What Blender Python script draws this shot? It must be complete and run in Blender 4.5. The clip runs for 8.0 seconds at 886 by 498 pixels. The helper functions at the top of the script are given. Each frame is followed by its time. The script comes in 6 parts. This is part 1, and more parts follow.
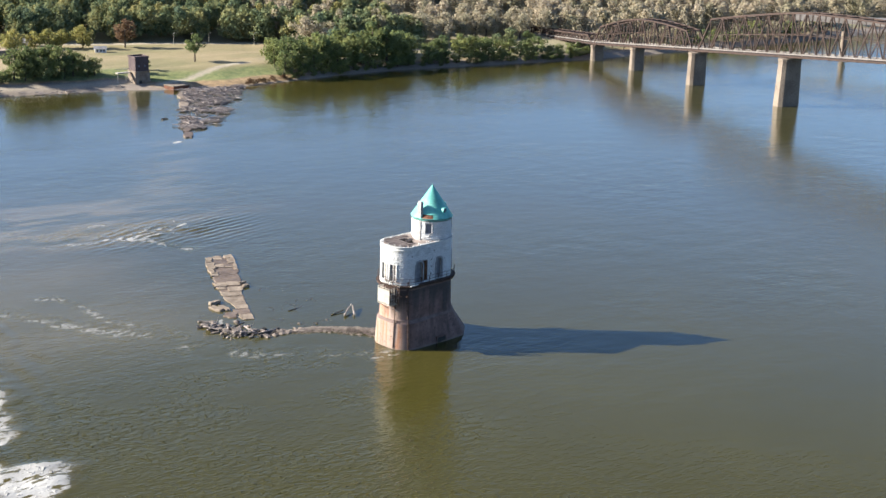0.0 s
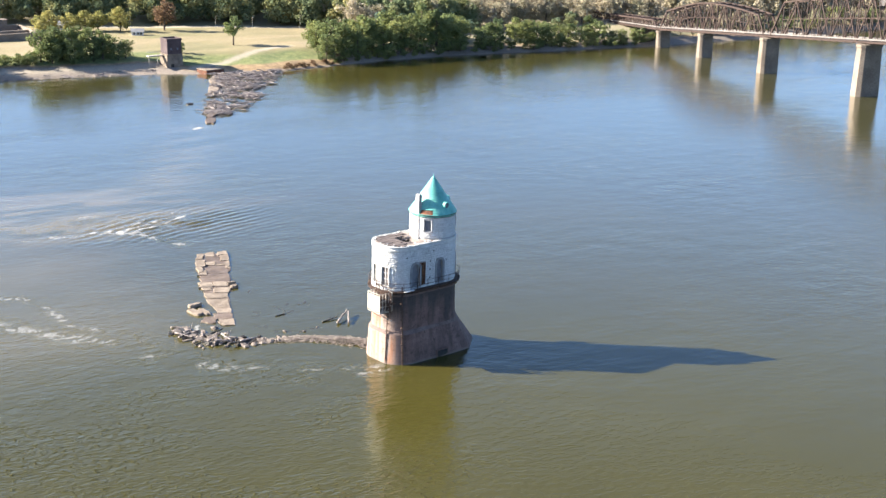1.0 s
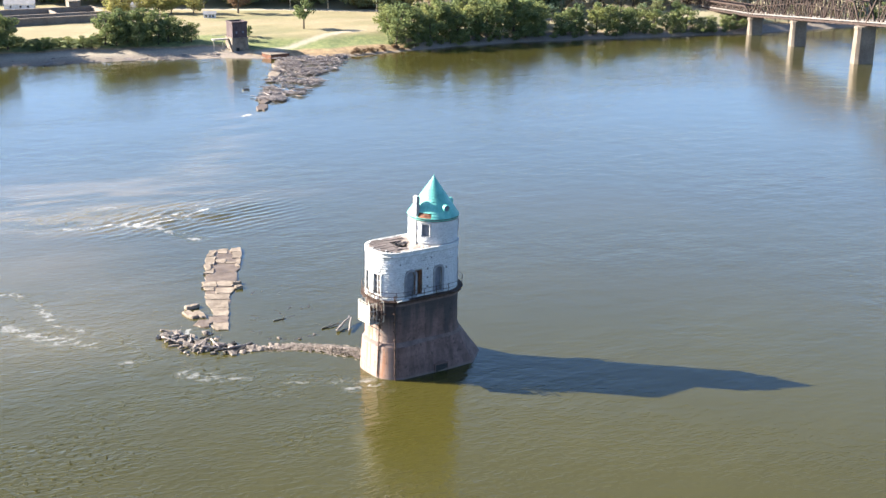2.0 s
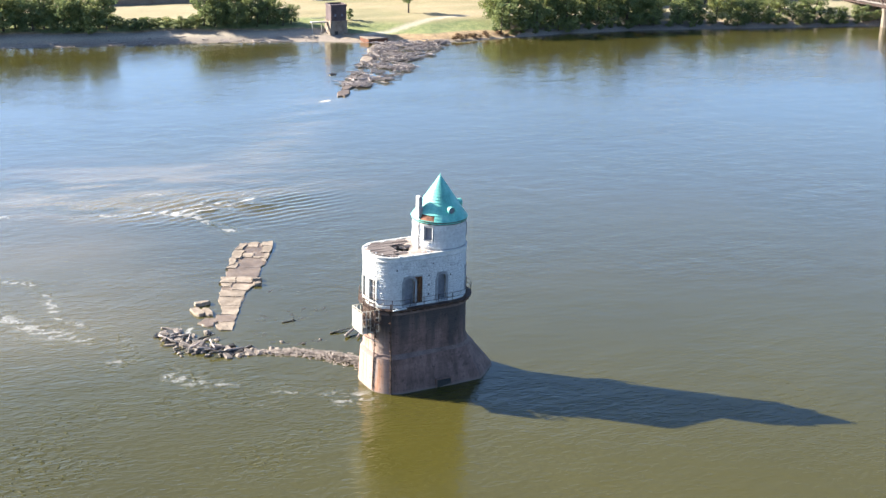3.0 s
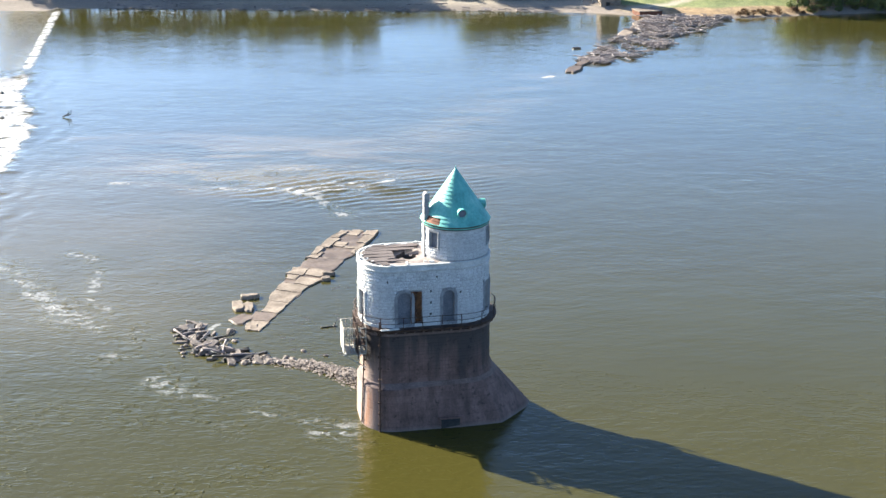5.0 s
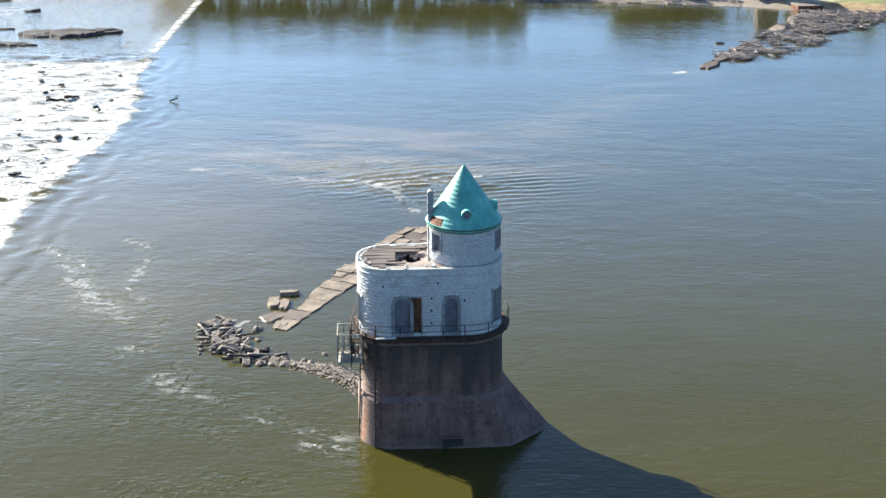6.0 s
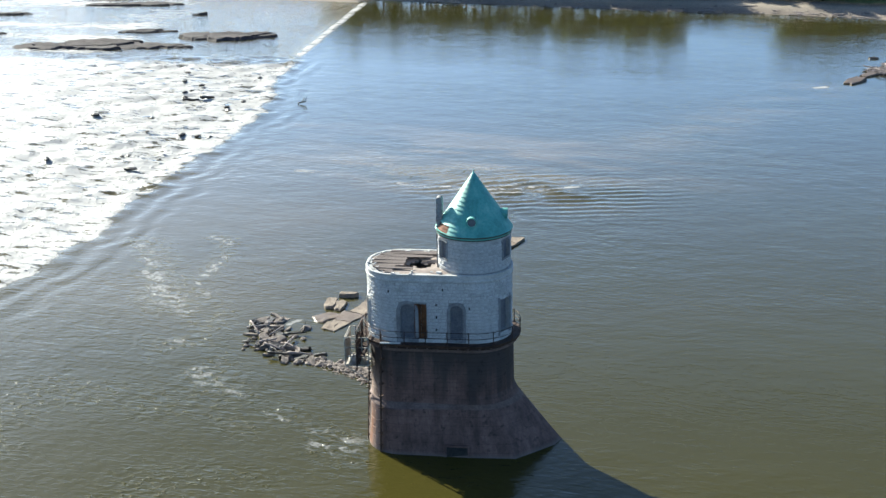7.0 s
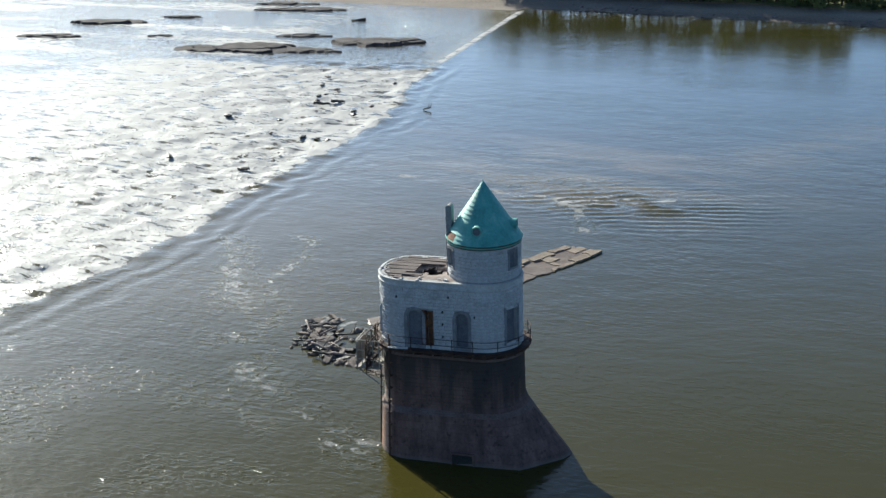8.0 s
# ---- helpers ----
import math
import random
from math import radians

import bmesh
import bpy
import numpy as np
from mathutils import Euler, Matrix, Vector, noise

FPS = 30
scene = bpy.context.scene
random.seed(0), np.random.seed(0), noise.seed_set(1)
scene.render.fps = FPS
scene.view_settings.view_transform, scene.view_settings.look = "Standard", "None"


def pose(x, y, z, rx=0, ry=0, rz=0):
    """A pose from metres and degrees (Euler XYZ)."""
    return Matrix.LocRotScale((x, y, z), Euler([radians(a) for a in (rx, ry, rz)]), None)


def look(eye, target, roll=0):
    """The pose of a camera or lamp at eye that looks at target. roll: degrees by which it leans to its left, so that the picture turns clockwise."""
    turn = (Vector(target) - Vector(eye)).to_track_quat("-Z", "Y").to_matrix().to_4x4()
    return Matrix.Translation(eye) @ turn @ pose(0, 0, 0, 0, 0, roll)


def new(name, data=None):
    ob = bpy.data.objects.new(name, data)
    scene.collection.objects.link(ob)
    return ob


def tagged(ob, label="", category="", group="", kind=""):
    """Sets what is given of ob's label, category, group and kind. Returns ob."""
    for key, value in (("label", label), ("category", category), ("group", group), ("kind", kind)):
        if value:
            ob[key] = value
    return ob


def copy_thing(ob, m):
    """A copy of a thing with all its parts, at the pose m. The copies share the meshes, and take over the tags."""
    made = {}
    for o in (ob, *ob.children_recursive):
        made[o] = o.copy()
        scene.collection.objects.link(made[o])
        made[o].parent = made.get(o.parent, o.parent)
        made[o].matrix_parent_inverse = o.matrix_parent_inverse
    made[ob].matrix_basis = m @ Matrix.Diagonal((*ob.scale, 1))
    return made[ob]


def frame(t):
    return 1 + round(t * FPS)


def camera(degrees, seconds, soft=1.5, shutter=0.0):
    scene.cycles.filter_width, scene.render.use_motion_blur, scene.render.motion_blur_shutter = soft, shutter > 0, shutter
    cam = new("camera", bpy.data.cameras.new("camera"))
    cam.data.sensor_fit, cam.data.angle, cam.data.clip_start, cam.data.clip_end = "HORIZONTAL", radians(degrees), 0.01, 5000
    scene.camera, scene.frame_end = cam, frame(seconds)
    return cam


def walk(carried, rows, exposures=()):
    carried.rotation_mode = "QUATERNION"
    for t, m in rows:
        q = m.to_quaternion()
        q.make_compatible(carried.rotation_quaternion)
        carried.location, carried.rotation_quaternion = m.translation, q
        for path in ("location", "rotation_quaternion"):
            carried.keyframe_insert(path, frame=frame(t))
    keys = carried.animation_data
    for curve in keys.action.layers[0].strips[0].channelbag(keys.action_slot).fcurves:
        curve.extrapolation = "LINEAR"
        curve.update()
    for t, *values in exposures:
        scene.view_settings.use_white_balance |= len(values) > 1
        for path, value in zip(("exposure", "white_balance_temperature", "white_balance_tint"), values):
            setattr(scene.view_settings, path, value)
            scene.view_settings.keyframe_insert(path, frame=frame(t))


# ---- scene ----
cam = camera(36.0, 8.0)
PATH = [
    (0, (-100.828, -136.722, 60.769), (-89.282, -121.367, 55.210), 1.795),
    (0.5, (-90.152, -129.647, 57.517), (-79.047, -113.985, 51.915), 1.552),
    (1, (-80.185, -124.436, 55.469), (-69.660, -108.407, 49.789), 1.587),
    (2.5, (-54.428, -118.994, 54.368), (-46.403, -101.719, 48.273), 1.307),
    (3, (-44.629, -116.389, 53.460), (-37.762, -98.661, 47.251), 1.308),
    (3.5, (-34.178, -113.137, 52.481), (-28.666, -94.985, 46.147), 0.906),
    (4, (-24.559, -109.193, 51.393), (-20.434, -90.719, 44.933), 0.610),
    (4.5, (-15.406, -105.121, 50.055), (-12.749, -86.403, 43.531), 0.419),
    (6, (6.986, -90.960, 46.125), (5.236, -72.182, 39.466), -0.396),
    (6.5, (14.220, -89.779, 45.764), (10.889, -71.184, 39.198), -0.633),
    (7, (21.057, -88.063, 45.599), (16.214, -69.776, 39.109), -1.080),
    (7.5, (28.010, -86.288, 45.499), (21.655, -68.435, 39.107), -1.410),
    (8, (34.498, -83.889, 45.435), (26.724, -66.577, 39.122), -1.714),
]
EXPOSURES = [(0.0, 1.72, 6520, 8), (1.0, 2.27, 6640, 9), (2.5, 2.40, 6600, 8), (4.5, 2.34, 6550, 7), (6.5, 1.76, 6350, 2), (7.5, 1.33, 6300, 1), (8.0, 1.02, 6220, 2)]
walk(cam, [(t, look(e, g, r)) for t, e, g, r in PATH], EXPOSURES)

# ---- world and sun ----
SUN_FROM = Vector((-32.5, 23.2, 20.0)).normalized()
world = bpy.data.worlds.new("sky")
scene.world = world
world.use_nodes = True
wn = world.node_tree.nodes
sky = wn.new("ShaderNodeTexSky")
sky.sky_type = "NISHITA"
sky.sun_disc = False
sky.sun_elevation = math.asin(SUN_FROM.z)
sky.sun_rotation = math.atan2(SUN_FROM.x, SUN_FROM.y)
sky.air_density, sky.dust_density, sky.ozone_density = 0.75, 1.0, 4.6
wn["Background"].inputs[1].default_value = 0.077
world.node_tree.links.new(sky.outputs[0], wn["Background"].inputs[0])
sun = new("sun", bpy.data.lights.new("sun", "SUN"))
sun.data.energy, sun.data.angle, sun.data.color = 5.0, radians(0.53), (1.0, 0.93, 0.82)
sun.matrix_world = look(SUN_FROM * 300, (0, 0, 0))


# ---- materials ----
def material(name):
    m = bpy.data.materials.new(name)
    m.use_nodes = True
    return m, m.node_tree.nodes, m.node_tree.links, m.node_tree.nodes["Principled BSDF"]


def ramp(nodes, stops):
    r = nodes.new("ShaderNodeValToRGB")
    while len(r.color_ramp.elements) < len(stops):
        r.color_ramp.elements.new(0.5)
    for e, (p, c) in zip(r.color_ramp.elements, stops):
        e.position, e.color = p, (*c, 1.0)
    return r


def tex(nodes, links, scale, detail=4.0, stretch=(1, 1, 1), rough=0.6, coord="Object"):
    tc = nodes.new("ShaderNodeTexCoord")
    mp = nodes.new("ShaderNodeMapping")
    mp.inputs["Scale"].default_value = stretch
    n = nodes.new("ShaderNodeTexNoise")
    n.inputs["Scale"].default_value, n.inputs["Detail"].default_value, n.inputs["Roughness"].default_value = scale, detail, rough
    links.new(tc.outputs[coord], mp.inputs[0])
    links.new(mp.outputs[0], n.inputs["Vector"])
    return n


def mixc(nodes, links, fac, a, b, blend="MIX"):
    m = nodes.new("ShaderNodeMix")
    m.data_type, m.blend_type = "RGBA", blend
    for sock, val in ((m.inputs[0], fac), (m.inputs[6], a), (m.inputs[7], b)):
        if isinstance(val, (int, float)):
            sock.default_value = val
        elif isinstance(val, tuple):
            sock.default_value = (*val, 1.0)
        else:
            links.new(val, sock)
    return m.outputs[2]


def bump(nodes, links, height, strength, dist, bsdf, prev=None):
    b = nodes.new("ShaderNodeBump")
    b.inputs["Strength"].default_value, b.inputs["Distance"].default_value = strength, dist
    links.new(height, b.inputs["Height"])
    if prev is not None:
        links.new(prev, b.inputs["Normal"])
    links.new(b.outputs[0], bsdf.inputs["Normal"])
    return b.outputs[0]


def surface(name, dark, light, rough=0.8, scale=1.5, fine=14.0, relief=0.4, dist=0.03, metal=0.0, stretch=(1, 1, 1), vary=0.25, spec=0.3):
    """A weathered surface: two tones by large stains, fine grain in colour and relief, a shift of tone from piece to piece."""
    m, n, l, b = material(name)
    big, small = tex(n, l, scale, 5, stretch), tex(n, l, fine, 5, stretch)
    r = ramp(n, [(0.3, dark), (0.7, light)])
    l.new(big.outputs[0], r.inputs[0])
    g = ramp(n, [(0.25, (0.62, 0.62, 0.62)), (0.7, (1.12, 1.12, 1.12))])
    l.new(small.outputs[0], g.inputs[0])
    c = mixc(n, l, 1.0, r.outputs[0], g.outputs[0], "MULTIPLY")
    oi = n.new("ShaderNodeObjectInfo")
    geo = n.new("ShaderNodeNewGeometry")
    add = n.new("ShaderNodeMath")
    add.operation = "ADD"
    l.new(oi.outputs["Random"], add.inputs[0])
    l.new(geo.outputs["Random Per Island"], add.inputs[1])
    v = ramp(n, [(0.0, (1 - vary,) * 3), (1.0, (1 + vary,) * 3)])
    half = n.new("ShaderNodeMath")
    half.operation = "MULTIPLY"
    half.inputs[1].default_value = 0.5
    l.new(add.outputs[0], half.inputs[0])
    l.new(half.outputs[0], v.inputs[0])
    c = mixc(n, l, 1.0, c, v.outputs[0], "MULTIPLY")
    l.new(c, b.inputs["Base Color"])
    b.inputs["Roughness"].default_value, b.inputs["Metallic"].default_value = rough, metal
    b.inputs["Specular IOR Level"].default_value = spec
    bump(n, l, small.outputs[0], relief, dist, b)
    return m


MORTAR = surface("grey_mortar", (0.26, 0.26, 0.26), (0.42, 0.42, 0.41), 0.9, 1.2, 12.0, 0.4, 0.02, vary=0.05)
WET_CONCRETE = surface("wet_brown_concrete", (0.082, 0.058, 0.043), (0.18, 0.134, 0.10), 0.5, 0.5, 5.0, 0.5, 0.04, vary=0.15)
WHITE_STONE = surface("white_painted_stone", (0.42, 0.42, 0.42), (0.68, 0.68, 0.68), 0.75, 0.9, 9.0, 0.8, 0.06, vary=0.10)
TRIM_STONE = surface("dressed_white_stone", (0.42, 0.42, 0.41), (0.62, 0.61, 0.59), 0.75, 1.3, 12.0, 0.4, 0.03, vary=0.06)
ROOF_DECK = surface("weathered_roof_deck", (0.14, 0.11, 0.10), (0.32, 0.27, 0.24), 0.9, 0.9, 10.0, 0.5, 0.03, vary=0.2)
ROOF_BOARD = surface("grey_roof_board", (0.07, 0.055, 0.053), (0.16, 0.13, 0.12), 0.9, 1.2, 8.0, 0.5, 0.03, stretch=(0.3, 2, 2), vary=0.3)
DARK_STEEL = surface("rusty_dark_steel", (0.035, 0.025, 0.022), (0.10, 0.06, 0.045), 0.7, 2.0, 18.0, 0.3, 0.01, metal=0.3, vary=0.2)
PALE_STEEL = surface("pale_weathered_steel", (0.28, 0.25, 0.21), (0.46, 0.42, 0.36), 0.6, 1.5, 12.0, 0.2, 0.01, vary=0.1)
SHUTTER = surface("blue_grey_shutter", (0.11, 0.12, 0.145), (0.19, 0.20, 0.23), 0.6, 1.5, 10.0, 0.2, 0.01, vary=0.1)
SURROUND = surface("blue_grey_dressed_stone", (0.17, 0.175, 0.19), (0.30, 0.305, 0.32), 0.75, 1.3, 12.0, 0.4, 0.03, vary=0.06)
RUSTED = surface("rust_brown_board", (0.045, 0.022, 0.014), (0.22, 0.10, 0.045), 0.85, 2.0, 9.0, 0.4, 0.02, vary=0.2)
OLD_BOARD = surface("brown_grey_board", (0.13, 0.11, 0.105), (0.25, 0.215, 0.20), 0.8, 1.5, 9.0, 0.3, 0.02, vary=0.1)
CHIMNEY = surface("sooty_pale_stone", (0.16, 0.155, 0.155), (0.36, 0.35, 0.345), 0.85, 1.2, 9.0, 0.6, 0.04, vary=0.2)
TORN = surface("torn_rust_brown_boards", (0.06, 0.025, 0.018), (0.20, 0.085, 0.05), 0.85, 2.0, 9.0, 0.4, 0.02, vary=0.2)
DARK_ROOM = surface("dark_interior", (0.02, 0.02, 0.02), (0.05, 0.045, 0.04), 0.9, 1.0, 8.0, 0.2, 0.02)
CONCRETE = surface("weathered_concrete", (0.125, 0.095, 0.072), (0.275, 0.222, 0.174), 0.85, 0.7, 5.0, 0.5, 0.04, vary=0.2)
PIER_CONC = surface("bridge_pier_concrete", (0.15, 0.118, 0.092), (0.26, 0.212, 0.17), 0.85, 0.25, 3.0, 0.3, 0.05, vary=0.08)
SHELF_ROCK = surface("wet_bedded_rock", (0.022, 0.018, 0.020), (0.085, 0.066, 0.066), 0.85, 0.9, 5.0, 0.8, 0.1, stretch=(0.25, 1.6, 3), vary=0.45)
STRING_STONE = surface("string_course_stone", (0.105, 0.070, 0.062), (0.19, 0.135, 0.118), 0.8, 0.8, 7.0, 0.5, 0.03, vary=0.05)
ROCK = surface("river_rock", (0.06, 0.049, 0.043), (0.27, 0.222, 0.19), 0.85, 1.6, 8.0, 0.6, 0.05, vary=0.3)
DRIFTWOOD = surface("bleached_driftwood", (0.13, 0.105, 0.097), (0.40, 0.34, 0.31), 0.85, 1.0, 8.0, 0.4, 0.03, vary=0.45)
WET_WOOD = surface("wet_dark_driftwood", (0.02, 0.017, 0.015), (0.06, 0.05, 0.04), 0.5, 1.0, 8.0, 0.4, 0.03, vary=0.3)
BRICK_DARK = surface("dark_mauve_brickwork", (0.06, 0.042, 0.044), (0.11, 0.08, 0.082), 0.85, 0.7, 6.0, 0.3, 0.02, vary=0.1)
BRIDGE_STEEL = surface("rusted_bridge_steel", (0.024, 0.017, 0.015), (0.065, 0.040, 0.032), 0.75, 0.4, 5.0, 0.2, 0.02, metal=0.1, vary=0.25)
RAIL_PALE = surface("pale_bridge_parapet", (0.13, 0.114, 0.105), (0.21, 0.19, 0.178), 0.7, 0.4, 4.0, 0.2, 0.02, vary=0.06)
BARK = surface("tree_bark", (0.06, 0.045, 0.035), (0.14, 0.11, 0.085), 0.9, 1.5, 8.0, 0.5, 0.04, stretch=(1, 1, 0.3))
PALE_WALL = surface("pale_house_wall", (0.6, 0.6, 0.6), (0.78, 0.78, 0.77), 0.7, 0.6, 5.0, 0.1, 0.02, vary=0.05)
GREY_ROOF = surface("grey_shingle_roof", (0.16, 0.16, 0.17), (0.28, 0.27, 0.27), 0.85, 0.8, 6.0, 0.3, 0.02, vary=0.1)
WHITE_PANEL = surface("white_weathered_panel", (0.27, 0.25, 0.225), (0.42, 0.39, 0.35), 0.6, 1.0, 8.0, 0.2, 0.01, vary=0.05)


def copper_material():
    m, n, l, b = material("turquoise_copper_roof")
    big, fine = tex(n, l, 1.1, 6, (1, 1, 0.6), 0.7), tex(n, l, 7.0, 5)
    r = ramp(n, [(0.3, (0.065, 0.26, 0.225)), (0.55, (0.12, 0.40, 0.345)), (0.75, (0.27, 0.54, 0.46))])
    l.new(big.outputs[0], r.inputs[0])
    g = ramp(n, [(0.3, (0.86, 0.86, 0.86)), (0.65, (1.05, 1.05, 1.05))])
    l.new(fine.outputs[0], g.inputs[0])
    l.new(mixc(n, l, 1.0, r.outputs[0], g.outputs[0], "MULTIPLY"), b.inputs["Base Color"])
    b.inputs["Roughness"].default_value = 0.55
    bump(n, l, fine.outputs[0], 0.3, 0.02, b)
    return m


COPPER = copper_material()


def granite_material():
    """Purplish-brown granite with soot streaks running down, and orange rust on the end under the platform."""
    m, n, l, b = material("stained_granite")
    big, fine, streak = tex(n, l, 0.7, 6, (1, 1, 0.7), 0.7), tex(n, l, 5.0, 6, (1, 1, 1), 0.7), tex(n, l, 1.2, 4, (1, 1, 0.07))
    r = ramp(n, [(0.32, (0.090, 0.050, 0.042)), (0.66, (0.205, 0.122, 0.103))])
    l.new(big.outputs[0], r.inputs[0])
    s = ramp(n, [(0.42, (1, 1, 1)), (0.68, (0.38, 0.36, 0.36))])
    l.new(streak.outputs[0], s.inputs[0])
    c = mixc(n, l, 0.75, r.outputs[0], s.outputs[0], "MULTIPLY")
    g = ramp(n, [(0.3, (0.75, 0.75, 0.75)), (0.65, (1.1, 1.1, 1.1))])
    l.new(fine.outputs[0], g.inputs[0])
    c = mixc(n, l, 1.0, c, g.outputs[0], "MULTIPLY")
    tc = n.new("ShaderNodeTexCoord")
    xyz = n.new("ShaderNodeSeparateXYZ")
    l.new(tc.outputs["Object"], xyz.inputs[0])
    # rust on the west end: strongest in streaks past x = -7
    west = n.new("ShaderNodeMapRange")
    west.inputs["From Min"].default_value, west.inputs["From Max"].default_value = -6.0, -7.2
    l.new(xyz.outputs[0], west.inputs[0])
    rs = tex(n, l, 2.4, 4, (0.6, 1, 0.05))
    rr = ramp(n, [(0.47, (0, 0, 0)), (0.62, (1, 1, 1))])
    l.new(rs.outputs[0], rr.inputs[0])
    both = n.new("ShaderNodeMath")
    both.operation = "MULTIPLY"
    l.new(west.outputs[0], both.inputs[0])
    l.new(rr.outputs[0], both.inputs[1])
    pale = mixc(n, l, west.outputs[0], c, (0.29, 0.215, 0.18))
    c = mixc(n, l, both.outputs[0], pale, (0.30, 0.135, 0.072))
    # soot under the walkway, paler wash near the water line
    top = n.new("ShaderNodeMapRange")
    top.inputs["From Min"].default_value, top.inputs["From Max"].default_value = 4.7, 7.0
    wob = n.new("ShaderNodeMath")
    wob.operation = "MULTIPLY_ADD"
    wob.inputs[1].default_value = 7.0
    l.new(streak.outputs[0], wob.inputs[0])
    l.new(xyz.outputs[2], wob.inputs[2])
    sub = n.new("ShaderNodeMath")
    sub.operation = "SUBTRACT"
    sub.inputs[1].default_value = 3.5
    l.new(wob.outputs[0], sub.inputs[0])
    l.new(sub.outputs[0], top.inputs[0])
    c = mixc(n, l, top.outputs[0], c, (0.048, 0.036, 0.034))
    # dark blotches where joints weep, and block joints
    spots = tex(n, l, 2.2, 4, (1, 1, 0.8), 0.7)
    sp = ramp(n, [(0.58, (1, 1, 1)), (0.68, (0.30, 0.28, 0.28))])
    l.new(spots.outputs[0], sp.inputs[0])
    c = mixc(n, l, 0.8, c, sp.outputs[0], "MULTIPLY")
    bricks = n.new("ShaderNodeTexBrick")
    bricks.inputs["Scale"].default_value, bricks.inputs["Mortar Size"].default_value = 1.0, 0.018
    bricks.inputs["Brick Width"].default_value, bricks.inputs["Row Height"].default_value = 1.5, 0.62
    bricks.inputs["Color1"].default_value, bricks.inputs["Color2"].default_value, bricks.inputs["Mortar"].default_value = (0.88, 0.88, 0.88, 1), (1.08, 1.06, 1.05, 1), (0.55, 0.53, 0.52, 1)
    side = n.new("ShaderNodeCombineXYZ")
    run = n.new("ShaderNodeMath")
    run.operation = "ADD"
    l.new(xyz.outputs[0], run.inputs[0])
    l.new(xyz.outputs[1], run.inputs[1])
    l.new(run.outputs[0], side.inputs[0])
    l.new(xyz.outputs[2], side.inputs[1])
    l.new(side.outputs[0], bricks.inputs["Vector"])
    c = mixc(n, l, 0.6, c, bricks.outputs[0], "MULTIPLY")
    low = n.new("ShaderNodeMapRange")
    low.inputs["From Min"].default_value, low.inputs["From Max"].default_value = 0.55, 0.1
    l.new(xyz.outputs[2], low.inputs[0])
    c = mixc(n, l, low.outputs[0], c, (0.15, 0.125, 0.11))
    l.new(c, b.inputs["Base Color"])
    b.inputs["Roughness"].default_value = 0.8
    bump(n, l, fine.outputs[0], 0.5, 0.04, b)
    return m


GRANITE = granite_material()


def leaf_material(name, tones):
    """Leaves: the tone goes by clump and by tree, from a ramp of foliage colours."""
    m, n, l, b = material(name)
    geo, oi = n.new("ShaderNodeNewGeometry"), n.new("ShaderNodeObjectInfo")
    patch = tex(n, l, 0.13, 2)
    a = n.new("ShaderNodeMath")
    a.operation = "MULTIPLY_ADD"
    a.inputs[1].default_value = 0.20
    l.new(geo.outputs["Random Per Island"], a.inputs[0])
    half = n.new("ShaderNodeMath")
    half.operation = "MULTIPLY_ADD"
    half.inputs[1].default_value = 0.35
    l.new(oi.outputs["Random"], half.inputs[0])
    sc = n.new("ShaderNodeMath")
    sc.operation = "MULTIPLY_ADD"
    sc.inputs[1].default_value, sc.inputs[2].default_value = 1.7, -0.65
    l.new(patch.outputs[0], sc.inputs[0])
    l.new(sc.outputs[0], half.inputs[2])
    l.new(half.outputs[0], a.inputs[2])
    r = ramp(n, [(i / (len(tones) - 1), c) for i, c in enumerate(tones)])
    l.new(a.outputs[0], r.inputs[0])
    l.new(r.outputs[0], b.inputs["Base Color"])
    b.inputs["Roughness"].default_value = 0.9
    b.inputs["Specular IOR Level"].default_value = 0.04
    tr, mx = n.new("ShaderNodeBsdfTranslucent"), n.new("ShaderNodeMixShader")
    l.new(r.outputs[0], tr.inputs[0])
    mx.inputs[0].default_value = 0.34
    l.new(b.outputs[0], mx.inputs[1])
    l.new(tr.outputs[0], mx.inputs[2])
    l.new(mx.outputs[0], n["Material Output"].inputs[0])
    return m


LEAF_GREEN = leaf_material("green_leaves", [(0.085, 0.115, 0.06), (0.135, 0.165, 0.07), (0.22, 0.235, 0.09), (0.38, 0.35, 0.13)])
LEAF_WOOD = leaf_material("autumn_wood_leaves", [(0.075, 0.115, 0.095), (0.11, 0.15, 0.10), (0.15, 0.185, 0.10), (0.23, 0.23, 0.11), (0.34, 0.29, 0.12)])
LEAF_PALE = leaf_material("pale_autumn_leaves", [(0.20, 0.20, 0.13), (0.29, 0.265, 0.18), (0.37, 0.315, 0.23), (0.42, 0.355, 0.27)])
# aerial haze of the skyline woods, put into paler, greyer leaf tones
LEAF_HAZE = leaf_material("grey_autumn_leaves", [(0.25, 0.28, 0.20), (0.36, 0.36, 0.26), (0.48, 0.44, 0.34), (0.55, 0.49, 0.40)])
LEAF_GOLD = leaf_material("golden_leaves", [(0.20, 0.21, 0.075), (0.33, 0.30, 0.11), (0.42, 0.36, 0.15)])
LEAF_RED = leaf_material("russet_leaves", [(0.13, 0.09, 0.06), (0.19, 0.12, 0.075), (0.22, 0.18, 0.09)])


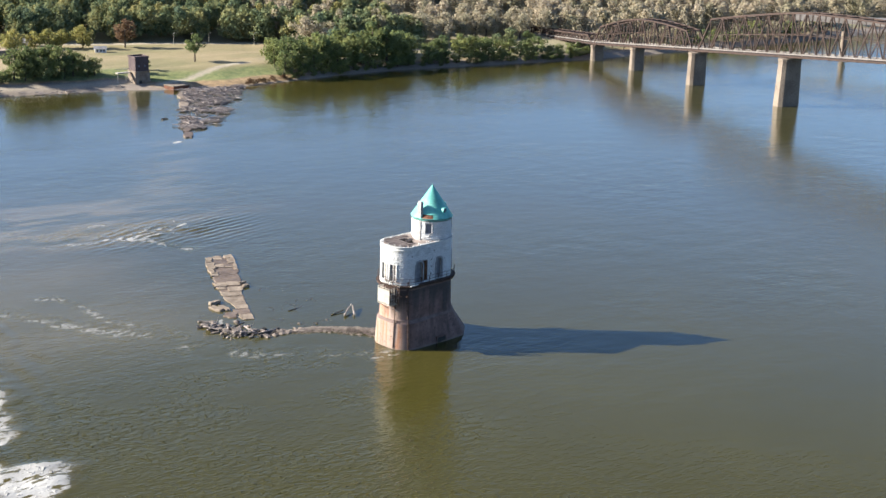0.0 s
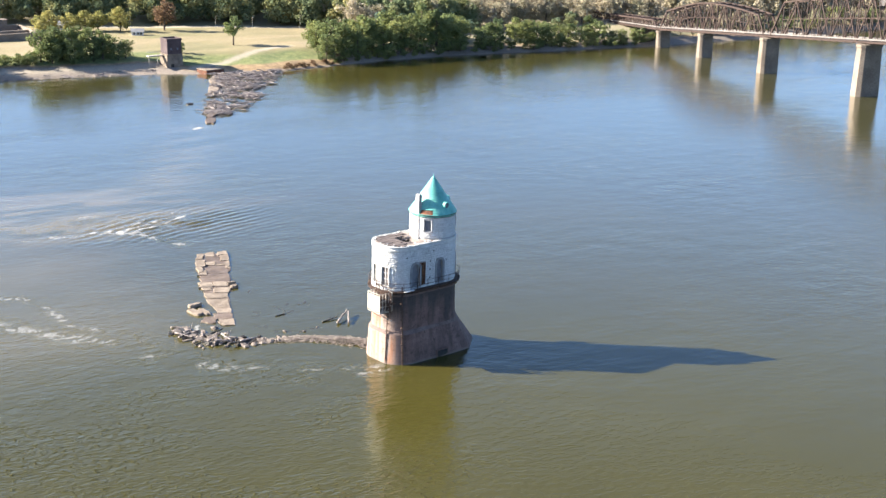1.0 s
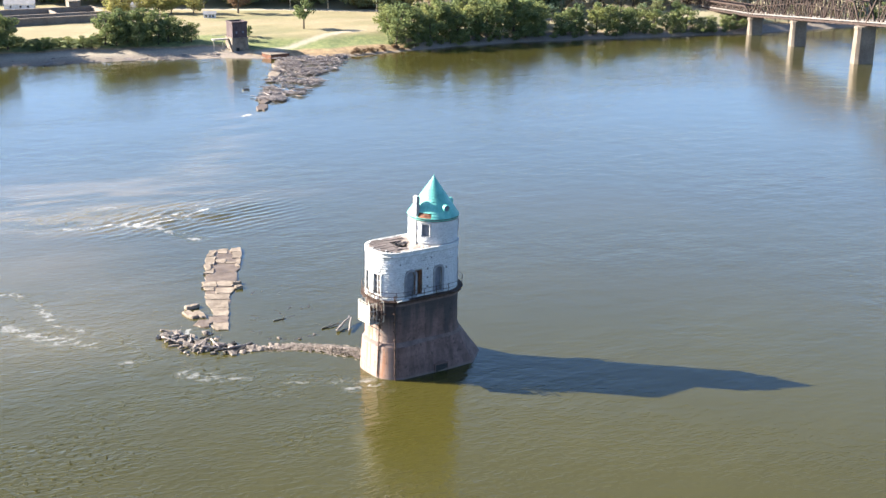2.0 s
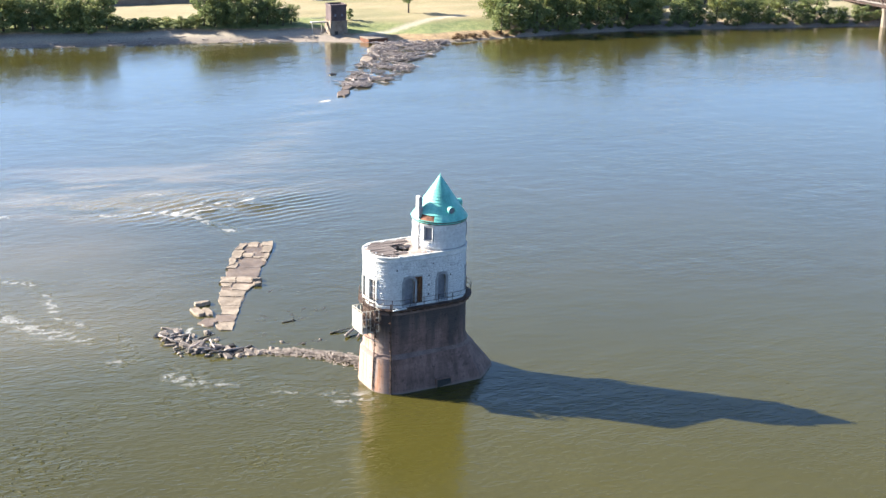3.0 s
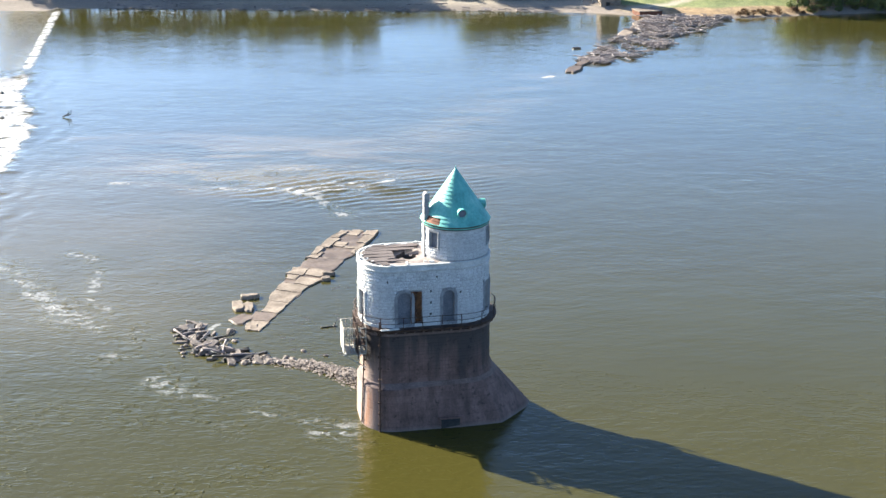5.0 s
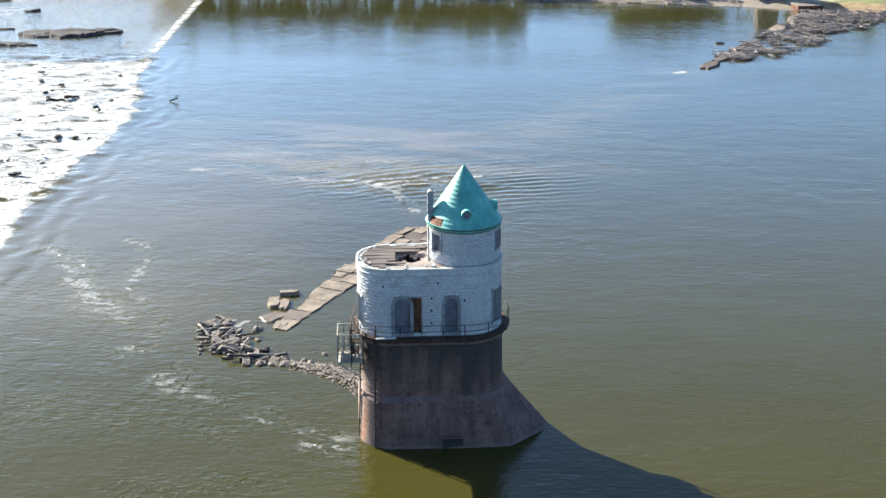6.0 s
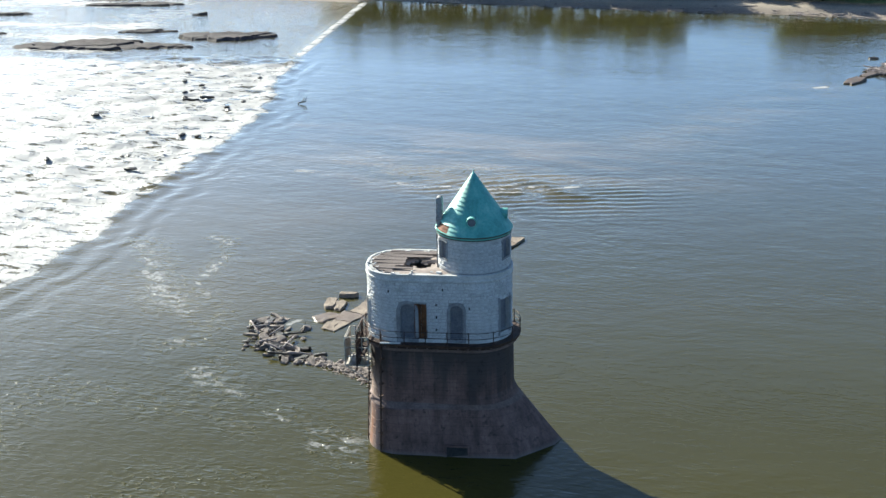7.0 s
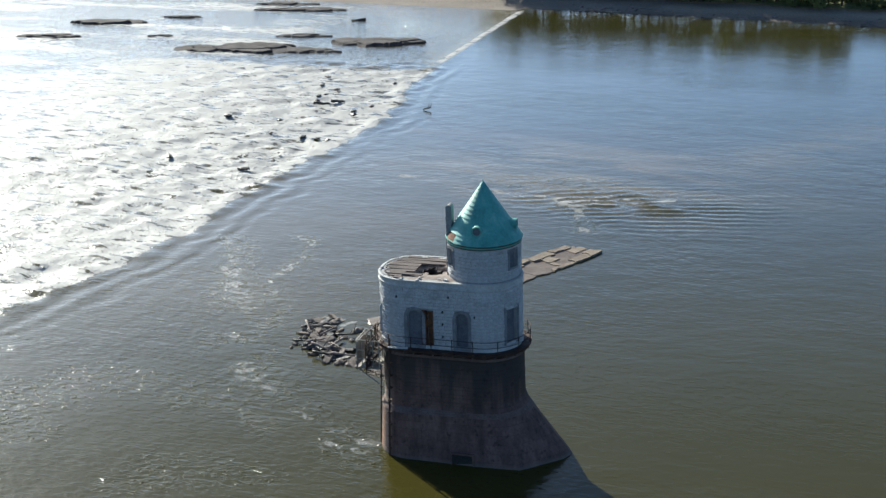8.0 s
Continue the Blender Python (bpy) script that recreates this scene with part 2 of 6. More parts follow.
def ground_material():
    """Bare mud and gravel at the water, dry grass on the bank, mown grass behind, by the attribute cover; paths of pale gravel."""
    m, n, l, b = material("river_bank_ground")
    big, fine, mott = tex(n, l, 0.06, 6, (0.35, 1, 1)), tex(n, l, 2.5, 5), tex(n, l, 0.5, 5)
    mud = ramp(n, [(0.3, (0.10, 0.078, 0.06)), (0.7, (0.27, 0.22, 0.18))])
    grass = ramp(n, [(0.32, (0.125, 0.12, 0.048)), (0.46, (0.195, 0.162, 0.078)), (0.66, (0.27, 0.205, 0.118))])
    for r in (mud, grass):
        l.new(big.outputs[0], r.inputs[0])
    at = n.new("ShaderNodeAttribute")
    at.attribute_name = "cover"
    sep = n.new("ShaderNodeSeparateColor")
    l.new(at.outputs["Color"], sep.inputs[0])
    # from the water up: mud, dry weeds, green verge, field
    c = mud.outputs[0]
    weeds = ramp(n, [(0.35, (0.17, 0.11, 0.06)), (0.65, (0.33, 0.225, 0.115))])
    verge = ramp(n, [(0.35, (0.10, 0.125, 0.04)), (0.65, (0.19, 0.20, 0.07))])
    for lo, hi, nxt in ((0.05, 0.25, weeds), (0.35, 0.55, verge), (0.65, 0.95, grass)):
        if nxt is not grass:
            l.new(mott.outputs[0], nxt.inputs[0])
        k = n.new("ShaderNodeMapRange")
        k.inputs["From Min"].default_value, k.inputs["From Max"].default_value = lo, hi
        l.new(sep.outputs[0], k.inputs[0])
        c = mixc(n, l, k.outputs[0], c, nxt.outputs[0])
    c = mixc(n, l, sep.outputs[1], c, (0.34, 0.29, 0.215))
    c = mixc(n, l, sep.outputs[2], c, (0.22, 0.19, 0.12))
    g = ramp(n, [(0.3, (0.7, 0.7, 0.7)), (0.65, (1.12, 1.12, 1.12))])
    l.new(fine.outputs[0], g.inputs[0])
    l.new(mixc(n, l, 1.0, c, g.outputs[0], "MULTIPLY"), b.inputs["Base Color"])
    b.inputs["Roughness"].default_value = 0.9
    bump(n, l, fine.outputs[0], 0.5, 0.15, b)
    return m


GROUND = ground_material()


def water_material():
    """Silty olive river water: a diffuse body under a clear wavy skin, with foam where the attribute foam says."""
    m, n, l, b = material("silty_river_water")
    big = tex(n, l, 0.02, 3)
    body = ramp(n, [(0.3, (0.037, 0.0332, 0.008)), (0.7, (0.046, 0.0405, 0.0093))])
    l.new(big.outputs[0], body.inputs[0])
    at = n.new("ShaderNodeAttribute")
    at.attribute_name = "foam"
    sep = n.new("ShaderNodeSeparateColor")
    l.new(at.outputs["Color"], sep.inputs[0])
    lace, trough = tex(n, l, 3.4, 8, (0.75, 1.0, 1), 0.78), tex(n, l, 0.5, 5, (0.5, 1.8, 1), 0.6)
    # threads of foam along the creases of a noise
    crease = tex(n, l, 0.62, 6, (0.8, 1.1, 1), 0.62)
    fold = n.new("ShaderNodeMath")
    fold.operation = "SUBTRACT"
    fold.inputs[1].default_value = 0.5
    l.new(crease.outputs[0], fold.inputs[0])
    depth = n.new("ShaderNodeMath")
    depth.operation = "ABSOLUTE"
    l.new(fold.outputs[0], depth.inputs[0])
    thread = n.new("ShaderNodeMapRange")
    thread.inputs["From Min"].default_value, thread.inputs["From Max"].default_value = 0.0, 0.085
    thread.inputs["To Min"].default_value, thread.inputs["To Max"].default_value = 0.84, 0.30
    l.new(depth.outputs[0], thread.inputs[0])
    net = n.new("ShaderNodeMix")
    net.inputs[0].default_value = 0.42
    l.new(lace.outputs[0], net.inputs[2])
    l.new(thread.outputs[0], net.inputs[3])
    thr = n.new("ShaderNodeMath")
    thr.operation = "ADD"
    l.new(net.outputs[0], thr.inputs[0])
    dip = n.new("ShaderNodeMapRange")
    dip.inputs["From Min"].default_value, dip.inputs["From Max"].default_value = 0.515, 0.64
    dip.inputs["To Min"].default_value, dip.inputs["To Max"].default_value = 0.0, 0.55
    l.new(trough.outputs[0], dip.inputs[0])
    low = n.new("ShaderNodeMath")
    low.operation = "SUBTRACT"
    l.new(sep.outputs[0], low.inputs[0])
    l.new(dip.outputs[0], low.inputs[1])
    l.new(low.outputs[0], thr.inputs[1])
    cut = n.new("ShaderNodeMapRange")
    cut.interpolation_type = "SMOOTHSTEP"
    cut.inputs["From Min"].default_value, cut.inputs["From Max"].default_value = 0.92, 1.12
    l.new(thr.outputs[0], cut.inputs[0])
    c = mixc(n, l, sep.outputs[1], body.outputs[0], (0.122, 0.096, 0.046))
    # sparse foam is thin lace, half clear
    thin = n.new("ShaderNodeMapRange")
    thin.inputs["From Min"].default_value, thin.inputs["From Max"].default_value = 0.42, 0.72
    thin.inputs["To Min"].default_value = 0.16
    l.new(sep.outputs[0], thin.inputs[0])
    cover = n.new("ShaderNodeMath")
    cover.operation = "MULTIPLY"
    l.new(cut.outputs[0], cover.inputs[0])
    l.new(thin.outputs[0], cover.inputs[1])
    c = mixc(n, l, cover.outputs[0], c, (0.345, 0.338, 0.328))
    l.new(c, b.inputs["Base Color"])
    ro = n.new("ShaderNodeMapRange")
    ro.inputs["To Min"].default_value, ro.inputs["To Max"].default_value = 0.13, 0.75
    l.new(cover.outputs[0], ro.inputs[0])
    slick = n.new("ShaderNodeMath")
    slick.operation = "MULTIPLY_ADD"
    slick.inputs[1].default_value = -0.32
    l.new(sep.outputs[2], slick.inputs[0])
    l.new(ro.outputs[0], slick.inputs[2])
    l.new(slick.outputs[0], b.inputs["Roughness"])
    b.inputs["IOR"].default_value = 1.28
    w1, w2, w3 = tex(n, l, 0.16, 3, (1, 1.5, 1)), tex(n, l, 0.7, 3, (1, 1.7, 1)), tex(n, l, 1.6, 2, (1, 1.4, 1))
    w4 = tex(n, l, 1.5, 2, (0.8, 1.9, 1), 0.5)
    gust = tex(n, l, 0.022, 3, (1, 1.6, 1))
    chop = n.new("ShaderNodeMapRange")
    chop.inputs["From Min"].default_value, chop.inputs["From Max"].default_value = 0.35, 0.65
    chop.inputs["To Min"].default_value, chop.inputs["To Max"].default_value = 0.35, 1.0
    l.new(gust.outputs[0], chop.inputs[0])

    def wave(noise_node, strength, boost, dist, prev):
        """A layer of ripples, stronger in the gusts and where the current is broken."""
        k = n.new("ShaderNodeMath")
        k.operation = "MULTIPLY_ADD"
        k.inputs[1].default_value = boost
        l.new(sep.outputs[2], k.inputs[0])
        g = n.new("ShaderNodeMath")
        g.operation = "MULTIPLY"
        g.inputs[1].default_value = strength
        l.new(chop.outputs[0], g.inputs[0])
        l.new(g.outputs[0], k.inputs[2])
        p = bump(n, l, noise_node.outputs[0], strength, dist, b, prev)
        l.new(k.outputs[0], p.node.inputs["Strength"])
        return p

    p = wave(w1, 0.26, 0.3, 0.5, None)
    p = wave(w2, 0.30, 2.0, 0.15, p)
    p = wave(w4, 0.44, 2.2, 0.06, p)
    # sparse wavelets on a smooth face
    peak = n.new("ShaderNodeMapRange")
    peak.interpolation_type = "SMOOTHSTEP"
    peak.inputs["From Min"].default_value, peak.inputs["From Max"].default_value = 0.56, 0.78
    l.new(w3.outputs[0], peak.inputs[0])
    b3 = bump(n, l, peak.outputs[0], 0.5, 0.12, b, p)
    rip = n.new("ShaderNodeMapRange")
    rip.inputs["From Min"].default_value, rip.inputs["From Max"].default_value = 0.09, 0.28
    rip.inputs["To Max"].default_value = 1.2
    l.new(sep.outputs[2], rip.inputs[0])
    l.new(rip.outputs[0], b3.node.inputs["Strength"])
    # a second glossy skin towards the grazing angle, off the foam
    graze = n.new("ShaderNodeLayerWeight")
    graze.inputs[0].default_value = 0.5
    skin = n.new("ShaderNodeMapRange")
    skin.inputs["From Min"].default_value, skin.inputs["From Max"].default_value = 0.56, 0.80
    skin.inputs["To Max"].default_value = 0.82
    l.new(graze.outputs["Facing"], skin.inputs[0])
    bare = n.new("ShaderNodeMath")
    bare.operation = "SUBTRACT"
    bare.inputs[0].default_value = 1.0
    l.new(cover.outputs[0], bare.inputs[1])
    gloss = n.new("ShaderNodeMath")
    gloss.operation = "MULTIPLY"
    l.new(skin.outputs[0], gloss.inputs[0])
    l.new(bare.outputs[0], gloss.inputs[1])
    l.new(gloss.outputs[0], b.inputs["Coat Weight"])
    b.inputs["Coat Roughness"].default_value, b.inputs["Coat IOR"].default_value = 0.12, 1.33
    l.new(b3, b.inputs["Coat Normal"])
    return m


WATER = water_material()


# ---- geometry helpers ----
class Geo:
    """A mesh in the making: lists of corners and faces, and shapes that add to them."""

    def __init__(self):
        self.v, self.f = [], []

    def add(self, verts, faces):
        o = len(self.v)
        self.v += [tuple(p) for p in verts]
        self.f += [tuple(i + o for i in q) for q in faces]

    def box(self, c, size, rz=0.0, bevel=0.0):
        sx, sy, sz = (a / 2 for a in size)
        m = Matrix.Translation(c) @ Matrix.Rotation(rz, 4, "Z")
        self.slab([(-sx, -sy), (sx, -sy), (sx, sy), (-sx, sy)], -sz, sz, m, bevel)

    def slab(self, outline, z0, z1, m=None, bevel=0.0):
        """An upright prism over a convex outline, its top edge bevelled."""
        m = m or Matrix.Identity(4)
        n = len(outline)
        cx, cy = sum(p[0] for p in outline) / n, sum(p[1] for p in outline) / n
        rings = [(0.0, z0), (0.0, z1 - bevel)] + ([(bevel, z1)] if bevel else [])
        vs = []
        for inset, z in rings:
            for x, y in outline:
                d = math.hypot(x - cx, y - cy) or 1
                k = 1 - inset / d
                vs.append(m @ Vector((cx + (x - cx) * k, cy + (y - cy) * k, z)))
        fs = [tuple(range(n - 1, -1, -1)), tuple(range(len(vs) - n, len(vs)))]
        for r in range(len(rings) - 1):
            fs += [(r * n + i, r * n + (i + 1) % n, (r + 1) * n + (i + 1) % n, (r + 1) * n + i) for i in range(n)]
        self.add(vs, fs)

    def beam(self, a, b, w, h):
        a, b = Vector(a), Vector(b)
        q = (b - a).to_track_quat("X", "Z").to_matrix().to_4x4()
        m = Matrix.Translation((a + b) / 2) @ q
        s = ((b - a).length / 2, w / 2, h / 2)
        vs = [m @ Vector((i * s[0], j * s[1], k * s[2])) for i in (-1, 1) for j in (-1, 1) for k in (-1, 1)]
        self.add(vs, [(0, 1, 3, 2), (4, 6, 7, 5), (0, 4, 5, 1), (2, 3, 7, 6), (0, 2, 6, 4), (1, 5, 7, 3)])

    def rod(self, a, b, r0, r1=None, n=8, caps=True):
        a, b = Vector(a), Vector(b)
        r1 = r0 if r1 is None else r1
        q = (b - a).to_track_quat("Z", "Y").to_matrix()
        vs = [p + q @ Vector((r * math.cos(2 * math.pi * i / n), r * math.sin(2 * math.pi * i / n), 0)) for p, r in ((a, r0), (b, r1)) for i in range(n)]
        fs = [(i, (i + 1) % n, n + (i + 1) % n, n + i) for i in range(n)]
        if caps:
            fs += [tuple(range(n - 1, -1, -1)), tuple(range(n, 2 * n))]
        self.add(vs, fs)

    def loft(self, rings, close=True, caps=(True, True)):
        n, vs, fs = len(rings[0]), [p for r in rings for p in r], []
        for r in range(len(rings) - 1):
            for i in range(n if close else n - 1):
                j = (i + 1) % n
                fs.append((r * n + i, r * n + j, (r + 1) * n + j, (r + 1) * n + i))
        if caps[0]:
            fs.append(tuple(range(n - 1, -1, -1)))
        if caps[1]:
            fs.append(tuple(range(len(vs) - n, len(vs))))
        self.add(vs, fs)

    def mesh(self, name, mat, smooth=False):
        me = bpy.data.meshes.new(name)
        me.from_pydata(self.v, [], self.f)
        me.materials.append(mat)
        me.validate()
        if smooth:
            me.polygons.foreach_set("use_smooth", [True] * len(me.polygons))
        me.update()
        return me


def thing(name, label, category, m=None, group="", kind=""):
    """An Empty at a thing's base, which parents its parts."""
    ob = tagged(new(name), label, category, group, kind)
    if m is not None:
        ob.matrix_world = m
    return ob


def part(name, geo, mat, parent, label="", smooth=False, m=None, kind=""):
    """One mesh under a thing or a part; geo is a Geo or a mesh to share."""
    me = geo.mesh(name, mat, smooth) if isinstance(geo, Geo) else geo
    ob = new(name, me)
    ob.parent = parent
    if m is not None:
        ob.matrix_local = m
    return tagged(ob, label, kind=kind)


def single(name, geo, mat, label, category, m=None, group="", kind="", smooth=False):
    ob = new(name, geo.mesh(name, mat, smooth) if isinstance(geo, Geo) else geo)
    if m is not None:
        ob.matrix_world = m
    return tagged(ob, label, category, group, kind)


def hashed(ix, iy, seed):
    h = (ix.astype(np.int64) * 374761393 + iy.astype(np.int64) * 668265263 + seed * 974634777) & 0x7FFFFFFF
    h = ((h ^ (h >> 13)) * 1274126177) & 0x7FFFFFFF
    return ((h ^ (h >> 16)) & 0xFFFF) / 65535.0


def vnoise(x, y, seed=1):
    """Smooth value noise, 0 to 1, on arrays."""
    ix, iy = np.floor(x), np.floor(y)
    fx, fy = x - ix, y - iy
    fx, fy = fx * fx * (3 - 2 * fx), fy * fy * (3 - 2 * fy)
    a, b = hashed(ix, iy, seed), hashed(ix + 1, iy, seed)
    c, d = hashed(ix, iy + 1, seed), hashed(ix + 1, iy + 1, seed)
    return (a * (1 - fx) + b * fx) * (1 - fy) + (c * (1 - fx) + d * fx) * fy


def fbm(x, y, seed=1, octaves=4):
    s, w = 0.0, 0.5
    for k in range(octaves):
        s = s + w * vnoise(x * 2 ** k, y * 2 ** k, seed + k * 17)
        w /= 2
    return s / (1 - 0.5 ** octaves)


def sstep(a, b, x):
    t = np.clip((x - a) / (b - a), 0, 1)
    return t * t * (3 - 2 * t)


def spaced(*spans):
    """Grid lines: spans of (start, end, step)."""
    return np.unique(np.round(np.concatenate([np.arange(a, b, s) for a, b, s in spans]), 3))


def sheet(name, xs, ys, height, colour, layer, mat):
    """A ground or water sheet over grid lines, with a colour attribute."""
    X, Y = np.meshgrid(xs, ys)
    Z = height(X, Y)
    nx, ny = len(xs), len(ys)
    co = np.stack([X, Y, Z], -1).reshape(-1, 3)
    i = np.arange(nx * ny).reshape(ny, nx)
    q = np.stack([i[:-1, :-1], i[:-1, 1:], i[1:, 1:], i[1:, :-1]], -1).reshape(-1, 4)
    me = bpy.data.meshes.new(name)
    me.vertices.add(len(co))
    me.vertices.foreach_set("co", co.ravel())
    me.loops.add(q.size)
    me.loops.foreach_set("vertex_index", q.ravel())
    me.polygons.add(len(q))
    me.polygons.foreach_set("loop_start", np.arange(0, q.size, 4))
    me.polygons.foreach_set("use_smooth", np.ones(len(q), bool))
    me.materials.append(mat)
    me.update()
    me.validate()
    at = me.attributes.new(layer, "FLOAT_COLOR", "POINT")
    rgb = colour(X, Y)
    at.data.foreach_set("color", np.stack([*rgb, np.ones_like(X)], -1).reshape(-1).astype(np.float32))
    return new(name, me)


def near_line(X, Y, pts):
    """Distance to a polyline."""
    best = np.full_like(X, 1e9)
    for (ax, ay), (bx, by) in zip(pts, pts[1:]):
        dx, dy = bx - ax, by - ay
        t = np.clip(((X - ax) * dx + (Y - ay) * dy) / (dx * dx + dy * dy), 0, 1)
        best = np.minimum(best, np.hypot(X - ax - t * dx, Y - ay - t * dy))
    return best


# ---- river ----
def bar_edge(Y):
    """x of the upstream edge of the rock bar, where the water breaks."""
    return np.interp(Y, [-200, -40, -21, -18, -15, -12, -10, -6, -3, 1, 5, 14, 22, 30, 45, 74, 100, 122, 138, 202, 300], [-74, -70, -62, -57, -54.6, -54.4, -60, -60.5, -55.6, -55.0, -54.5, -51.6, -51.0, -50.3, -52, -52.6, -55, -61, -63.5, -71, -80])


def bar_depth(X, Y):
    return bar_edge(Y) + (1 - sstep(120, 140, Y)) * 2.2 * (fbm(X * 0.12, Y * 0.22, 5) - 0.5) * 2 - X


def wake_noise(X, Y):
    """Short diagonal crests with gaps, 0 to 1."""
    ph = ((Y - 62.5) - 0.5 * (X + 10)) * 3.6 + 9 * fbm(X * 0.22, Y * 0.3, 8)
    return (0.5 + 0.5 * np.sin(ph)) * sstep(0.28, 0.5, fbm(X * 0.6, Y * 0.6, 9))


def water_height(X, Y):
    d = bar_depth(X, Y)
    on = sstep(-1.5, 2.5, d) * (1 - sstep(128, 142, Y)) * sstep(-60, -25, Y)
    rough = on * (1 - 0.75 * sstep(18, 60, d))
    z = rough * (1.1 * (fbm(X * 0.28, Y * 0.5, 11) - 0.42) + 0.35 * (fbm(X * 0.9, Y * 1.2, 12) - 0.45))
    swell = np.exp(-((d + 2.5) / 3.0) ** 2) * (1 - sstep(128, 142, Y)) * sstep(-60, -25, Y)
    z = z + swell * 0.09 * np.sin(d * 2.1 + 5 * fbm(X * 0.12, Y * 0.12, 3)) * fbm(X * 0.15, Y * 0.1, 4)
    v = np.exp(-((X + 11) ** 2 / 110 + (Y - 63) ** 2 / 34))
    z = z + v * 0.20 * (wake_noise(X, Y) - 0.3)
    # waves fanning out past the break
    fan = np.exp(-((X + 1) ** 2 / 70 + (Y - 61) ** 2 / 60))
    z = z + fan * 0.055 * np.sin(((Y - 61) - 0.28 * (X + 6)) * 4.0 + 7 * fbm(X * 0.15, Y * 0.15, 8)) * (0.3 + 1.2 * fbm(X * 0.25, Y * 0.25, 10))
    dam = np.exp(-((d - 1.0) / 2.0) ** 2) * sstep(134, 146, Y) * (1 - sstep(196, 206, Y))
    z = z - sstep(0.5, 4.0, d) * 0.35 * sstep(10, 60, Y) + dam * 0.1
    return z


def water_foam(X, Y):
    d = bar_depth(X, Y)
    inside = sstep(-0.8, 1.2, d)
    reach = (1 - sstep(126, 140, Y)) * sstep(-26, -20, Y)
    dense = inside * (1 - 0.40 * sstep(44, 84, d)) * reach
    streak = fbm(X * 0.03, Y * 0.16, 21)
    far = sstep(20, 45, d) * (0.50 + 0.85 * (streak - 0.45) + 0.25 * (fbm(X * 0.12, Y * 0.5, 23) - 0.5))
    foam = dense * (0.72 - 0.14 * (1 - sstep(2, 24, Y)) + 0.30 * (fbm(X * 0.2, Y * 0.3, 31) - 0.4) + 0.20 * (fbm(X * 0.05, Y * 0.2, 33) - 0.4))
    foam = np.maximum(foam, far * sstep(-30, 0, Y))
    dam = np.exp(-((d - 1.0) / 1.5) ** 2) * sstep(132, 140, Y) * (1 - sstep(195, 204, Y))
    foam = np.maximum(foam, dam * (0.78 + 0.2 * (fbm(X * 0.6, Y * 0.12, 25) - 0.4)))
    # breaking waves past the broken weir
    crest = sstep(0.18, 0.70, wake_noise(X, Y))
    zone = np.exp(-((X + 10.5) ** 2 / 85 + (Y - 63 - 0.2 * (X + 10)) ** 2 / 26))
    foam = np.maximum(foam, zone * (0.26 + 0.46 * crest))
    v = near_line(X, Y, [(-19, 62.4), (-13.5, 61.0), (-8.5, 63.0), (-3.4, 65.4)])
    front_ = np.exp(-(v / 2.4) ** 2)
    foam = np.maximum(foam, front_ * (0.31 + 0.47 * crest * sstep(0.32, 0.6, fbm(X * 1.1, Y * 1.1, 68))))
    wob = 1.6 * (fbm(X * 0.4, Y * 0.4, 45) - 0.5)
    v = near_line(X, Y + wob, [(-38, 66), (-29, 64.2), (-22, 62.6), (-16, 61.2), (-12.5, 59.8)])
    foam = np.maximum(foam, 0.60 * np.exp(-(v / 1.5) ** 2) * sstep(0.34, 0.56, fbm(X * 0.3, Y * 0.5, 46)))
    v = near_line(X, Y + wob, [(-12.5, 58.4), (-10.8, 55.0), (-9.3, 51.6)])
    foam = np.maximum(foam, 0.60 * np.exp(-(v / 1.7) ** 2) * sstep(0.30, 0.55, fbm(X * 0.9, Y * 0.9, 48)))
    lines = np.exp(-(v / 2.0) ** 2)
    v = near_line(X, Y + wob, [(-34, 75), (-20, 72), (-6, 70), (-2, 66)])
    foam = np.maximum(foam, 0.50 * np.exp(-(v / 1.6) ** 2) * sstep(0.40, 0.60, fbm(X * 0.3, Y * 0.5, 47)))
    zone = np.maximum(zone, np.exp(-((X + 18) ** 2 / 260 + (Y - 67) ** 2 / 40)) * 0.8)
    # a spill between the weir's end and the rocks
    v = near_line(X, Y, [(-20.6, 19.2), (-21.4, 17.2), (-22.0, 15.6)])
    foam = np.maximum(foam, 0.64 * np.exp(-(v / 0.6) ** 2))
    # drifting lace on the near water, its white raised to stand in for sun glints
    v = near_line(X, Y, [(-45, 35), (-39.3, 26.9), (-34, 20.4), (-29.5, 17.6), (-29.5, 13), (-24, 5), (-18, 0), (-14, -2.8), (-9.3, -3.6)])
    lace = np.exp(-(v / 4.0) ** 2) * sstep(0.30, 0.56, fbm(X * 0.22, Y * 0.22, 51))
    foam = np.maximum(foam, 0.53 * lace)
    # foam streak where the sun glitters on the ripples, its sparkle painted white
    v = near_line(X, Y, [(-38, 39.4), (-35.6, 38.3), (-34.3, 33), (-33.6, 25.5), (-29.8, 21)])
    foam = np.maximum(foam, 0.54 * np.exp(-(v / 1.7) ** 2) * sstep(0.18, 0.42, fbm(X * 0.4, Y * 0.4, 54)))
    lines = np.maximum(lines, 0.8 * np.exp(-(v / 2.0) ** 2))
    w = near_line(X, Y, [(-20, 5), (-12, -3), (-8, -5)])
    eddy = np.exp(-(w / 3.0) ** 2) * sstep(0.34, 0.62, fbm(X * 0.3, Y * 0.3, 53))
    foam = np.maximum(foam, 0.46 * eddy)
    zone = np.maximum(zone, lines)
    broken = np.maximum(0.95 * np.maximum(lace, eddy), np.maximum(0.8 * zone, 0.28 * inside))
